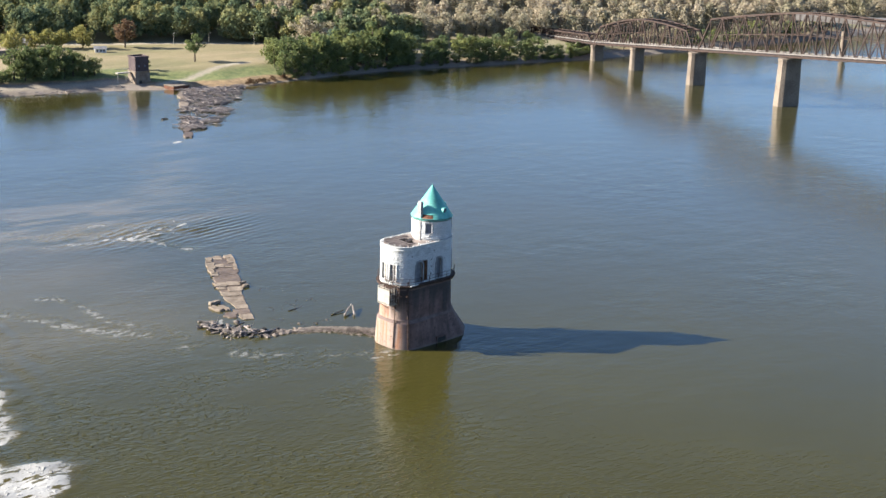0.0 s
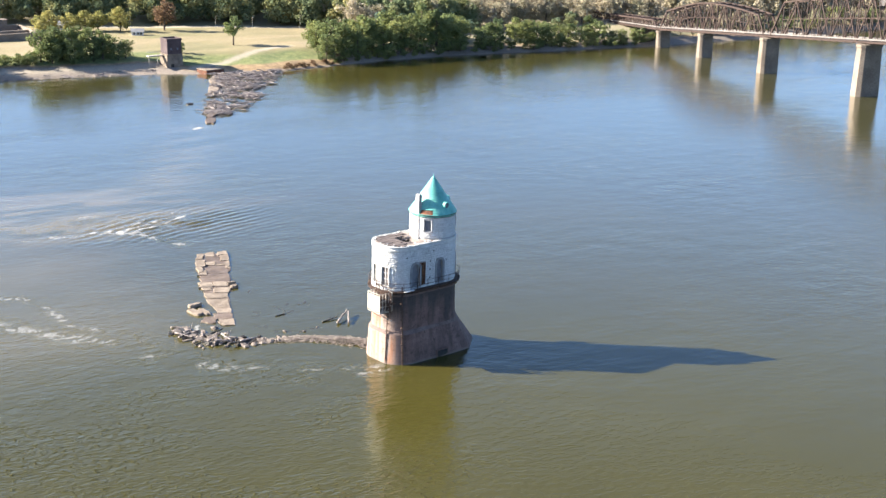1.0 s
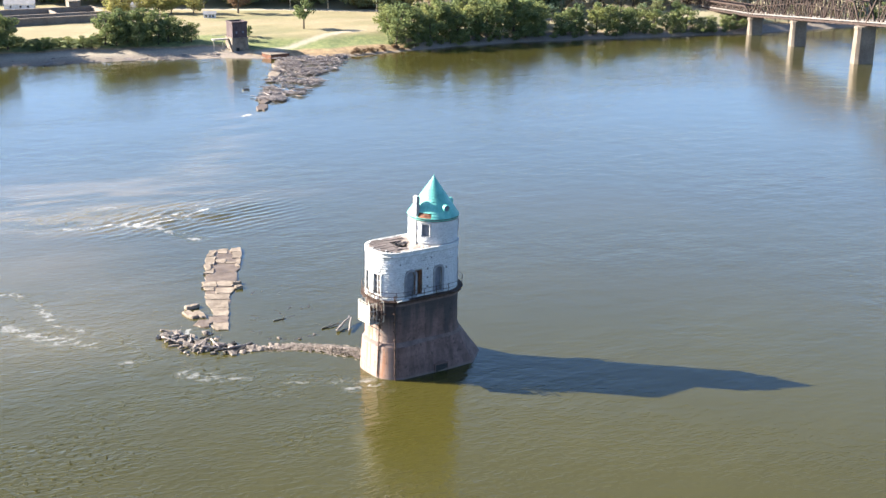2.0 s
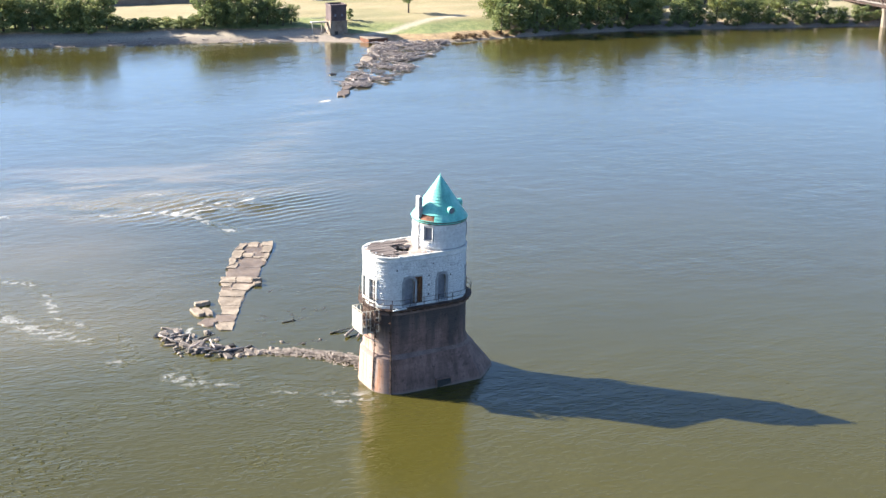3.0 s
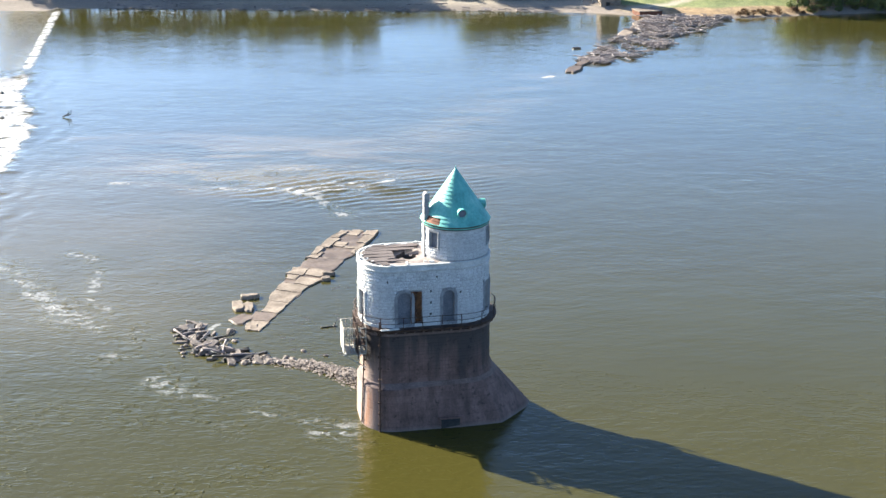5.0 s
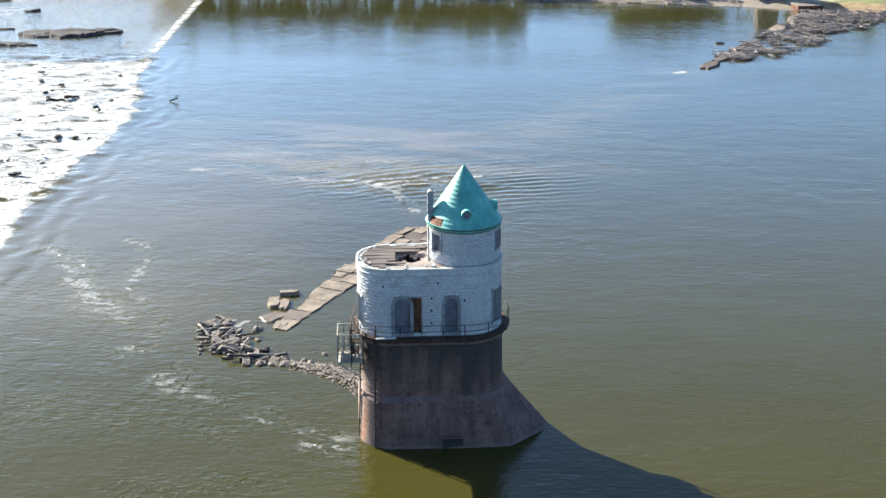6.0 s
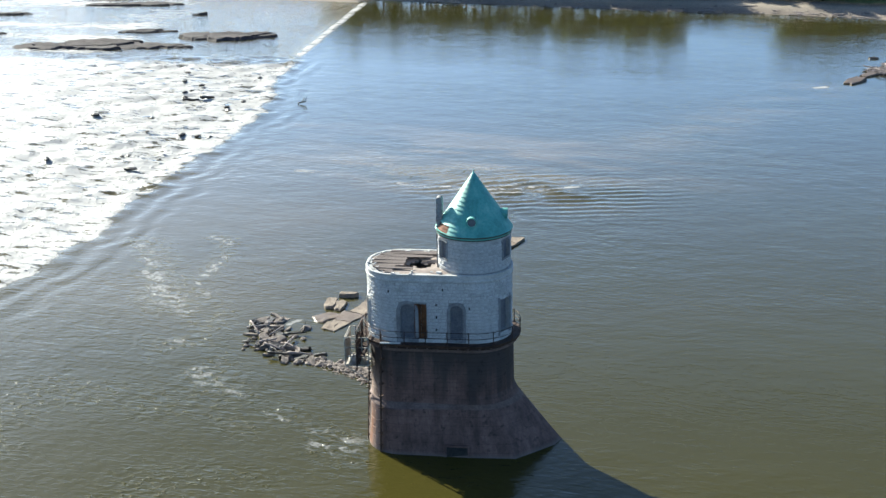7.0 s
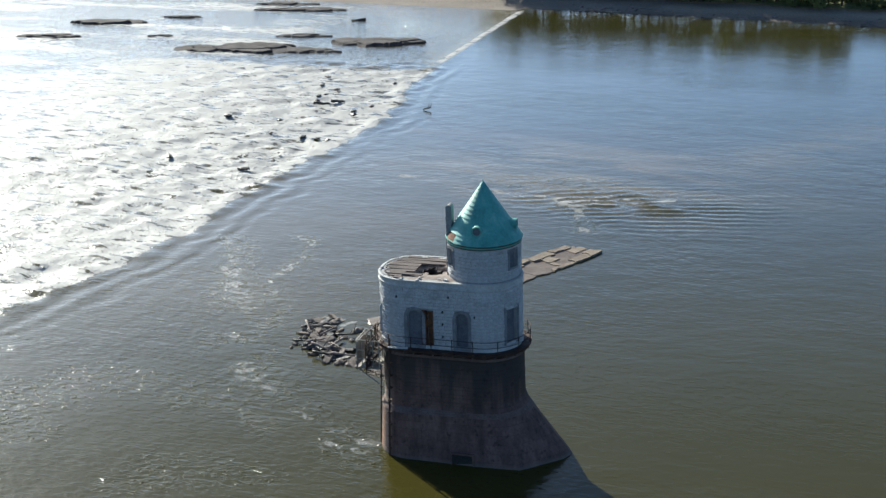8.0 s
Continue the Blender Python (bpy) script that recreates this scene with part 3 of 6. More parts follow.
    broken = np.maximum(broken, 0.9 * (1 - sstep(-6, 14, Y)) * (1 - sstep(-22, 3, X)) * sstep(0.30, 0.58, fbm(X * 0.07, Y * 0.1, 57)))
    broken = np.maximum(broken, 0.26 * (1 - sstep(20, 62, Y)) * (1 - sstep(-12, 14, X)))
    w = near_line(X, Y, [(-46, 68), (-20, 74), (8, 92), (22, 116)])
    broken = np.maximum(broken, 0.2 * np.exp(-(w / 10.0) ** 2) * sstep(0.25, 0.75, fbm(X * 0.16, Y * 0.3, 55)))
    v = near_line(X, Y, [(25.8, 126.8), (24.4, 125.6)])
    foam = np.maximum(foam, 0.85 * np.exp(-(v / 1.0) ** 2))
    v = near_line(X, Y, [(-60, 196), (-50, 199), (-46, 194)])
    foam = np.maximum(foam, 0.55 * np.exp(-(v / 1.6) ** 2))
    silt = 0.6 * np.exp(-(near_line(X, Y, [(-46, 71), (-26, 70), (-8, 71), (6, 92), (24, 124)]) / 6.0) ** 2) * sstep(0.30, 0.65, fbm(X * 0.10, Y * 0.35, 61))
    # paler, siltier current drifting off the broken weir
    drift = np.exp(-((X + 20) ** 2 / 560 + (Y - 73) ** 2 / 190)) * (0.22 + 1.1 * sstep(0.40, 0.60, fbm(X * 0.12, Y * 0.55, 63)))
    silt = np.maximum(silt, np.minimum(1.0, drift))
    v = near_line(X, Y, [(-46, 89), (-25, 87.5), (-10, 84), (4, 88)])
    silt = np.maximum(silt, 0.9 * np.exp(-(v / 2.6) ** 2) * sstep(0.25, 0.6, fbm(X * 0.1, Y * 0.4, 67)))
    shoal = (1 - sstep(-34, -8, X)) * sstep(4, 26, Y) * (1 - sstep(62, 90, Y)) * (0.5 + 0.8 * fbm(X * 0.06, Y * 0.14, 65))
    silt = np.maximum(silt, 0.46 * shoal)
    south = sstep(-45, -18, Y)
    inside = inside * south
    silt = np.maximum(silt, 0.35 * inside)
    return foam, silt, np.where(inside > 0.3, 0.28 * inside, 0.30 * broken)


WX = spaced((-2500, -400, 150), (-400, -170, 10), (-170, -46, 0.75), (-46, 12, 0.5), (12, 40, 1.5), (40, 300, 8), (300, 2600, 150))
WY = spaced((-2500, -300, 150), (-300, -30, 12), (-30, 48, 0.75), (48, 80, 0.4), (80, 150, 0.75), (150, 215, 1.2), (215, 320, 8), (320, 1000, 100))
water = tagged(sheet("water", WX, WY, water_height, water_foam, "foam", WATER), "silty olive river with white rapids over a rock bar", "river", kind="structure")


# ---- land ----
def shore_y(X):
    """y of the far water line."""
    return np.interp(X, [-2500, -300, -60, -10, 20, 42, 50, 62, 70, 84, 92, 104, 124, 143, 163, 182, 190, 230, 300, 420, 2600], [330, 215, 201, 195.5, 194, 190.5, 187, 184, 182, 184, 186, 187.6, 188.4, 186.5, 183.7, 182.4, 181, 180.5, 182, 192, 400]) + 0.9 * (fbm(X * 0.2, X * 0.0, 71) - 0.5)


def hill_foot(X):
    return np.interp(X, [-300, 0, 45, 105, 125, 200, 300, 420, 900], [300, 285, 262, 240, 215, 201, 198, 210, 300])


def land_height(X, Y):
    d = Y - shore_y(X)
    z = np.where(d < 0, np.maximum(d * 0.25, -4.0), 0)
    east = sstep(86, 100, X)
    z = z + (1 - east) * (1.2 * sstep(0, 6, d) + 1.9 * sstep(5, 17, d)) + east * (1.0 * sstep(0, 3.0, d) + 1.7 * sstep(3, 12, d))
    rise = Y - hill_foot(X)
    z = z + 11 * sstep(0, 70, rise) + 14 * sstep(50, 260, rise)
    bridge_bank = np.exp(-((X - 196) ** 2 / 130 + (Y - 204) ** 2 / 200))
    z = z + 1.6 * bridge_bank
    return z + np.where(d > 0, 0.35 * (fbm(X * 0.25, Y * 0.25, 81) - 0.5) * sstep(0, 3, d), 0)


def land_cover(X, Y):
    d = Y - shore_y(X) + 3.0 * (fbm(X * 0.15, Y * 0.2, 91) - 0.5)
    left = 1 - sstep(46, 52, X)
    grass = left * np.interp(d, [8.0, 10.0, 15.0, 20.0], [0, 0.6, 0.6, 1]) + (1 - left) * np.interp(d, [1.0, 2.4, 5.0, 6.5, 11.0, 16.0], [0, 0.3, 0.3, 0.6, 0.6, 1]) * (1 - 0.9 * sstep(88, 94, X) * (1 - sstep(5, 8, d)))
    path = np.exp(-(near_line(X, Y, [(51, 190.5), (60.4, 192.2), (70, 196.8), (77.8, 201), (84, 202.5)]) / 1.1) ** 4)
    path = np.maximum(path, np.exp(-(near_line(X, Y, [(46, 258), (79, 246), (106, 238)]) / 2.0) ** 4))
    path = np.maximum(path, 0.6 * np.exp(-(near_line(X, Y, [(-40, 203), (20, 199), (44, 196)]) / 2.0) ** 2))
    wood = np.maximum(sstep(2, 14, Y - hill_foot(X)), sstep(84, 96, X) * sstep(5, 8, d) * (1 - sstep(20, 24, d) * (1 - sstep(118, 128, X))))
    return grass, np.clip(path, 0, 1), wood * 0.85


LX = spaced((-2500, -300, 150), (-300, -60, 12), (-60, 240, 1.5), (240, 480, 10), (480, 2600, 150))
LY = spaced((-2500, -300, 300), (-300, 170, 30), (170, 270, 1.3), (270, 420, 8), (420, 1000, 60), (1000, 3000, 200))
ground = tagged(sheet("ground", LX, LY, land_height, land_cover, "cover", GROUND), "muddy bank, dry grass field and wooded hillside", "ground", kind="structure")


def ground_z(x, y):
    return float(land_height(np.array([float(x)]), np.array([float(y)]))[0])


# ---- intake tower ----
class Outline:
    """A closed plan of lines and arcs, run anticlockwise; at(s) gives the point and the outward normal."""

    def __init__(self, hw, xw, rc):
        self.pieces, self.length = [], 0.0
        self.starts = []
        d = math.radians
        for p in (("line", (-xw + rc, -hw), (0, -hw)), ("arc", (0, 0), hw, d(-90), d(90)), ("line", (0, hw), (-xw + rc, hw)),
                  ("arc", (-xw + rc, hw - rc), rc, d(90), d(180)), ("line", (-xw, hw - rc), (-xw, -hw + rc)), ("arc", (-xw + rc, -hw + rc), rc, d(180), d(270))):
            ln = math.dist(p[1], p[2]) if p[0] == "line" else p[2] * (p[4] - p[3])
            self.pieces.append((self.length, ln, p))
            self.starts.append(self.length)
            self.length += ln

    def at(self, s, out=0.0):
        s %= self.length
        for s0, ln, p in self.pieces:
            if s < s0 + ln or p is self.pieces[-1][2]:
                k = (s - s0) / ln
                if p[0] == "line":
                    (ax, ay), (bx, by) = p[1], p[2]
                    nx, ny = (by - ay) / ln, -(bx - ax) / ln
                    return ax + (bx - ax) * k + nx * out, ay + (by - ay) * k + ny * out, nx, ny
                a = p[3] + (p[4] - p[3]) * k
                nx, ny = math.cos(a), math.sin(a)
                return p[1][0] + nx * (p[2] + out), p[1][1] + ny * (p[2] + out), nx, ny

    def breaks(self, step, fixed=0):
        out = []
        for s0, ln, p in self.pieces:
            n = (fixed or max(1, math.ceil(ln / step))) if p[0] == "arc" else 1
            out += [s0 + ln * i / n for i in range(n)]
        return out

    def ring(self, z, out=0.0, step=0.35):
        return [(*self.at(s, out)[:2], z) for s in self.breaks(step)]


class Circle(Outline):
    def __init__(self, r):
        self.length = 2 * math.pi * r
        self.pieces = [(0.0, self.length, ("arc", (0, 0), r, 0.0, 2 * math.pi))]
        self.starts = [0.0]


def pierced_wall(plan, z0, z1, thick, openings, step=0.35):
    """A wall along a plan, with openings (s0, s1, z0, z1, arched) that go through it and have reveals."""
    g = Geo()
    cuts = set(round(s, 4) for s in plan.breaks(step))
    for a, b, _, _, arched in openings:
        n = 8 if arched else 1
        cuts |= {round((a + (b - a) * i / n) % plan.length, 4) for i in range(n + 1)}
    cuts = sorted(cuts)

    def edge(s):
        """The opening's sill and head at s, or None."""
        for a, b, lo, hi, arched in openings:
            for q in (s, s + plan.length):
                if a - 1e-3 <= q <= b + 1e-3:
                    if not arched:
                        return lo, hi
                    r = (b - a) / 2
                    u = (q - (a + b) / 2)
                    return lo, hi - r + math.sqrt(max(r * r - u * u, 0))
        return None

    def quad(s, t, a0, a1, b0, b1):
        p, q = plan.at(s), plan.at(t)
        pi, qi = plan.at(s, -thick), plan.at(t, -thick)
        g.add([(p[0], p[1], a0), (q[0], q[1], b0), (q[0], q[1], b1), (p[0], p[1], a1)], [(0, 1, 2, 3)])
        g.add([(pi[0], pi[1], a0), (qi[0], qi[1], b0), (qi[0], qi[1], b1), (pi[0], pi[1], a1)], [(3, 2, 1, 0)])

    def across(s, t, a, b, up):
        p, q, pi, qi = plan.at(s), plan.at(t), plan.at(s, -thick), plan.at(t, -thick)
        f = (0, 1, 2, 3) if up else (3, 2, 1, 0)
        g.add([(p[0], p[1], a), (q[0], q[1], b), (qi[0], qi[1], b), (pi[0], pi[1], a)], [f])

    for i, s in enumerate(cuts):
        t = cuts[(i + 1) % len(cuts)]
        if t <= s:
            t += plan.length
        mid = edge((s + t) / 2)
        if mid is None:
            quad(s, t, z0, z1, z0, z1)
        else:
            es, et = edge(s + 1e-4) or mid, edge(t - 1e-4) or mid
            quad(s, t, z0, es[0], z0, et[0])
            quad(s, t, es[1], z1, et[1], z1)
            across(s, t, es[0], et[0], True)
            across(s, t, es[1], et[1], False)
    for a, b, lo, hi, arched in openings:
        h = hi - (b - a) / 2 if arched else hi
        for s in (a, b):
            p, q = plan.at(s), plan.at(s, -thick)
            g.add([(p[0], p[1], lo), (q[0], q[1], lo), (q[0], q[1], h), (p[0], p[1], h)], [(0, 1, 2, 3)])
    for z, up in ((z0, False), (z1, True)):
        for i, s in enumerate(cuts):
            t = cuts[(i + 1) % len(cuts)]
            if t <= s:
                t += plan.length
            across(s, t, z, z, up)
    return g


tower = thing("intake_tower", "weathered river intake tower of white stone on a granite pier", "tower", pose(0, 0, -0.27, 0, 0, 7.5) @ Matrix.Scale(1.028, 4))
HALL = Outline(2.55, 7.35, 2.15)
HALL_X0 = -5.2
Z_WALK, Z_HALL, Z_ROOF, Z_EAVE = 8.45, 13.3, 13.1, 16.0
TURRET = Circle(2.47)


def east(a, half):
    """An opening's span on the round east end of the hall, centred on angle a."""
    c = HALL.starts[1] + 2.55 * math.radians(a + 90)
    return c - half, c + half


def west(y, half):
    c = HALL.starts[4] + (0.4 - y)
    return c - half, c + half


def front(x0, x1):
    return x0 - HALL_X0, x1 - HALL_X0


HALL_OPEN = [(*front(-4.84, -3.84), 8.7, 11.2, True), (*front(-3.80, -3.48), 8.8, 11.18, False), (*front(-3.40, -3.10), 8.8, 11.16, False),
             (*front(-1.42, -0.56), 8.7, 11.2, True), (*east(-31, 0.5), 9.0, 11.35, False), (*west(-1.0, 0.42), 8.95, 11.0, False), (*west(0.45, 0.42), 8.95, 11.0, False)]
r = 2.47


def turn(a, half):
    c = r * math.radians(a % 360)
    return c - half, c + half


TUR_OPEN = [(*turn(219, 0.36), 14.25, 15.42, False), (*turn(-25, 0.36), 14.25, 15.42, False), (*turn(97, 0.36), 14.25, 15.42, False)]
wall = part("wall", pierced_wall(HALL, Z_WALK, Z_HALL, 0.45, HALL_OPEN), MORTAR, tower, "white painted rock-faced stone wall")
turret = part("turret", pierced_wall(TURRET, Z_HALL - 0.3, Z_EAVE, 0.4, TUR_OPEN), MORTAR, tower, "white stone round turret")


# pier below: coursed granite, a proud string course, and a pointed cutwater upstream
def pier_ring(z, out=0.0):
    """The pier's plan at height z: it spreads towards the water, and its east end turns from round to pointed."""
    k = max(0.0, min(1.0, (7.9 - z) / 7.9))
    low = max(0.0, min(1.0, (3.9 - z) / 0.35))
    plan = Outline(2.68 + 0.10 * k + 0.34 * low + 0.3 * low * max(0.0, (3.6 - z) / 3.6), 7.3 + 0.06 * k + 0.22 * low, 2.25 + 0.3 * low)
    nose = max(0.0, min(1.0, (4.35 - z) / 4.35))
    pts = []
    ss = plan.breaks(0.4, 16)
    upper = 2.68 + 0.10 * k
    for s in ss:
        x, y, nx, ny = plan.at(s, out)
        if x > -0.01 and nose > 0 and s >= plan.starts[1] - 1e-6 and s <= plan.starts[2] + 1e-6:
            a = math.atan2(y, x)
            x, y = upper * math.cos(a), upper * math.sin(a)
            u = abs(a) / (math.pi / 2)
            hw = 3.53
            # pointed plan at the water line: straight on, a shoulder, then to the blunt tip
            if u > 0.62:
                w = (1 - u) / 0.38
                px, py = 3.2 * w, hw - 0.12 * w
            elif u > 0.08:
                w = (0.62 - u) / 0.54
                px, py = 3.2 + 2.9 * w, 3.41 - 2.65 * w
            else:
                w = (0.08 - u) / 0.08
                px, py = 6.1 + 0.25 * w, 0.76 * (1 - w)
            py = math.copysign(py, y)
            e = nose ** 1.0
            x, y = x + (px + out - x) * e, y + (py - y) * e
        pts.append((x, y, z))
    return pts


g = Geo()
rings = [pier_ring(-2.5), pier_ring(0.0)]
z = 0.0
while z < 3.4:
    z1 = min(z + 0.62, 3.55)
    rings += [pier_ring(z + 0.02, 0.0), pier_ring(z1 - 0.03, 0.0), pier_ring(z1 - 0.015, -0.02)]
    z = z1
rings += [pier_ring(3.55), pier_ring(3.66), pier_ring(3.78), pier_ring(3.9), pier_ring(4.0)]
z = 4.0
while z < 7.3:
    z1 = min(z + 0.62, 7.85)
    rings += [pier_ring(z + 0.02, 0.0), pier_ring(z1 - 0.03, 0.0), pier_ring(z1 - 0.015, -0.02)]
    z = z1
rings.append(pier_ring(7.85))
g.loft(rings)
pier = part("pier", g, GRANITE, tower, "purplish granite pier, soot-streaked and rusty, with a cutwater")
g = Geo()
g.loft([pier_ring(3.60, 0.0), pier_ring(3.61, 0.055), pier_ring(3.80, 0.06), pier_ring(3.92, 0.05), pier_ring(3.97, 0.0)], caps=(False, False))
part("string_course", g, STRING_STONE, tower, "paler granite string course")
PIER_TOP = Outline(2.70, 7.3, 2.25)
# water gate low in the pier
g = Geo()
g.box((-0.98, -3.37, 0.5), (1.5, 0.16, 1.0))
gate = part("water_gate", g, DARK_ROOM, tower, "dark water gate at the river line")
g = Geo()
for x in (-1.78, -0.18):
    g.box((x, -3.40, 0.5), (0.14, 0.2, 1.1))
g.box((-0.98, -3.38, 1.07), (1.74, 0.2, 0.14))
part("frame", g, GRANITE, gate)
# ledge, brackets and walkway
g = Geo()
g.loft([PIER_TOP.ring(7.82, 0.02), PIER_TOP.ring(7.86, 0.16), PIER_TOP.ring(8.06, 0.18), PIER_TOP.ring(8.10, 0.02)])
part("ledge", g, STRING_STONE, tower, "pale stone ledge below the walkway")
g = Geo()
g.loft([PIER_TOP.ring(8.10, -0.1), PIER_TOP.ring(8.30, -0.05)])
part("band", g, DARK_ROOM, tower, "dark recessed band")
g = Geo()
g.loft([PIER_TOP.ring(8.28, 0.46), PIER_TOP.ring(8.45, 0.50)])
walkway = part("walkway", g, DARK_STEEL, tower, "dark steel walkway round the hall")
bracket = Geo()
bracket.slab([(-0.06, -0.05), (0.06, -0.05), (0.06, 0.46), (-0.06, 0.46)], 0.0, 0.18)
bracket = bracket.mesh("bracket", STRING_STONE)
n = 38
for i in range(n):
    x, y, nx, ny = PIER_TOP.at(PIER_TOP.length * i / n, -0.05)
    part("bracket", bracket, None, tower, m=Matrix.Translation((x, y, 8.10)) @ Matrix.Rotation(math.atan2(ny, nx) - math.pi / 2, 4, "Z"))
# guard rail
rail_post = Geo()
rail_post.rod((0, 0, 0), (0, 0, 0.98), 0.035, n=6)
rail_post.rod((0, 0, 0), (0, 0, 0.05), 0.08, n=6)
rail_post = rail_post.mesh("rail_post", DARK_STEEL)
n = 18
for i in range(n):
    x, y, _, _ = PIER_TOP.at(PIER_TOP.length * (i + 0.35) / n, 0.42)
    part("rail_post", rail_post, None, tower, m=pose(x, y, 8.45, random.uniform(-3, 3), random.uniform(-3, 3), 0))
for h in (0.5, 0.93):
    g = Geo()
    ring = PIER_TOP.ring(8.45 + h, 0.42, 0.3)
    for a, b in zip(ring, ring[1:] + ring[:1]):
        g.rod(a, b, 0.024, n=5, caps=False)
    part("rail", g, DARK_STEEL, tower)
# cornice and belt course of the hall, coping
g = Geo()
g.loft([HALL.ring(12.78, 0.02), HALL.ring(12.82, 0.10), HALL.ring(12.95, 0.12), HALL.ring(13.0, 0.06), HALL.ring(13.2, 0.06), HALL.ring(13.24, 0.11), HALL.ring(13.34, 0.11), HALL.ring(13.36, 0.06), HALL.ring(13.35, -0.05), HALL.ring(13.1, -0.16)], caps=(False, False))
part("cornice", g, TRIM_STONE, tower, "dressed white stone cornice")
g = Geo()
g.loft([HALL.ring(8.46, 0.0), HALL.ring(8.46, 0.08), HALL.ring(8.68, 0.08), HALL.ring(8.72, 0.0)], caps=(False, False))
part("plinth", g, TRIM_STONE, tower)
g = Geo()
g.loft([[(*TURRET.at(s, o)[:2], z) for s in TURRET.breaks(0.25)] for z, o in ((15.56, 0.0), (15.60, 0.05), (15.70, 0.06), (15.73, 0.0))], caps=(False, False))
part("belt_course", g, TRIM_STONE, tower)
# window dressings and fillings
def dressing(plan, o, mat_fill, fill_name, fill_label, trim=0.16, fill_depth=0.22, bars=0, mat_trim=None):
    a, b, lo, hi, arched = o
    g = Geo()
    p = plan
    spring = hi - (b - a) / 2 if arched else hi

    def strip(path):
        """A proud trim along (s, z) points."""
        for (s0, z0), (s1, z1) in zip(path, path[1:]):
            q0, q1 = p.at(s0, 0.03), p.at(s1, 0.03)
            g.beam((q0[0], q0[1], z0), (q1[0], q1[1], z1), 0.12, trim)
    t = trim / 2
    strip([(a - t, lo), (a - t, spring)])
    strip([(b + t, lo), (b + t, spring)])
    if arched:
        r = (b - a) / 2 + t
        strip([((a + b) / 2 + r * math.cos(math.pi * i / 9), spring + r * math.sin(math.pi * i / 9)) for i in range(10)])
    else:
        strip([(a - trim, hi + t), (b + trim, hi + t)])
    strip([(a - trim, lo - t), (b + trim, lo - t)])
    win = part("window", g, mat_trim or TRIM_STONE, tower, "stone-framed window opening")
    f = Geo()
    n = 10
    top = []
    for i in range(n + 1):
        s = a + (b - a) * i / n
        u = s - (a + b) / 2
        h = spring + math.sqrt(max(((b - a) / 2) ** 2 - u * u, 0)) if arched else hi
        top.append((s, h))
    rim = [(s, lo) for s in (b, a)] + [q for q in top]
    ring = [[(*p.at(s, dd)[:2], h) for s, h in rim] for dd in (-fill_depth - 0.06, -fill_depth)]
    f.loft(ring)
    part(fill_name, f, mat_fill, win, fill_label)
    if bars:
        gb = Geo()
        for i in range(1, bars + 1):
            q = p.at(a + (b - a) * i / (bars + 1), -fill_depth + 0.03)
            gb.beam((q[0], q[1], lo), (q[0], q[1], spring), 0.04, 0.05)
        for k in (0.35, 0.68):
            q0, q1 = p.at(a, -fill_depth + 0.03), p.at(b, -fill_depth + 0.03)
            gb.beam((q0[0], q0[1], lo + (spring - lo) * k), (q1[0], q1[1], lo + (spring - lo) * k), 0.04, 0.05)
        part("glazing_bar", gb, TRIM_STONE, win)
    return win


dressing(HALL, HALL_OPEN[0], SHUTTER, "shutter", "grey boarded arched shutter", 0.26, mat_trim=SURROUND)
for o in HALL_OPEN[1:3]:
    dressing(HALL, o, RUSTED, "board", "rust-stained brown board", 0.06, 0.05, mat_trim=RUSTED)
dressing(HALL, HALL_OPEN[3], SHUTTER, "shutter", "grey boarded arched shutter", 0.22, mat_trim=SURROUND)
dressing(HALL, HALL_OPEN[4], SHUTTER, "shutter", "grey boarded shutter", 0.2, mat_trim=SURROUND)
dressing(HALL, HALL_OPEN[5], OLD_BOARD, "shutter", "brown-grey boarded shutter", 0.18, 0.12, 1)
dressing(HALL, HALL_OPEN[6], WHITE_PANEL, "shutter", "pale stained shutter", 0.18, 0.12, 1)
for o in TUR_OPEN:
    dressing(TURRET, o, SHUTTER, "pane", "dull grey boarded pane", 0.15, 0.14, mat_trim=SURROUND)

for x, z in ((-2.35, 11.2), (-2.35, 10.3), (-2.36, 9.4), (-0.1, 11.0), (-5.6, 12.1), (-1.9, 12.3)):
    g = Geo()
    g.box((x, -2.56, z), (0.10, 0.14, 0.16))
    part("putlog_hole", g, DARK_ROOM, tower, "small dark hole in the wall")

# roof of the hall: decking with a broken hole, old boards on the west half
def inside_hall(x, y, inset):
    hw, xw, rc = 2.55 - inset, 7.35 - inset, 2.0
    if abs(y) > hw or x < -xw or x > 0.6:
        return False
    if x < -xw + rc and abs(y) > hw - rc and math.hypot(x + xw - rc, abs(y) - hw + rc) > rc:
        return False
    return math.hypot(x, y) > 2.2


g = Geo()
step = 0.25
idx = {}
for i in range(-31, 4):
    for j in range(-11, 11):
        x, y = i * step, j * step
        cx, cy = x + step / 2, y + step / 2
        hole = abs(cx + 3.75) / 0.95 + abs(cy - 0.1 + 0.25 * math.sin(cx * 5)) / 0.75 < 1.0
        if not inside_hall(cx, cy, 0.16) or hole:
            continue
        zs = []
        for a, b in ((0, 0), (1, 0), (1, 1), (0, 1)):
            px, py = x + a * step, y + b * step
            sag = 0.28 * math.exp(-((px + 3.75) ** 2 / 2.2 + py ** 2 / 1.2))
            zs.append((px, py, 13.3 - sag + 0.05 * noise.noise((px * 1.7, py * 1.7, 0))))
        g.add(zs + [(p[0], p[1], p[2] - 0.12) for p in zs], [(0, 1, 2, 3), (7, 6, 5, 4), (0, 4, 5, 1), (1, 5, 6, 2), (2, 6, 7, 3), (3, 7, 4, 0)])
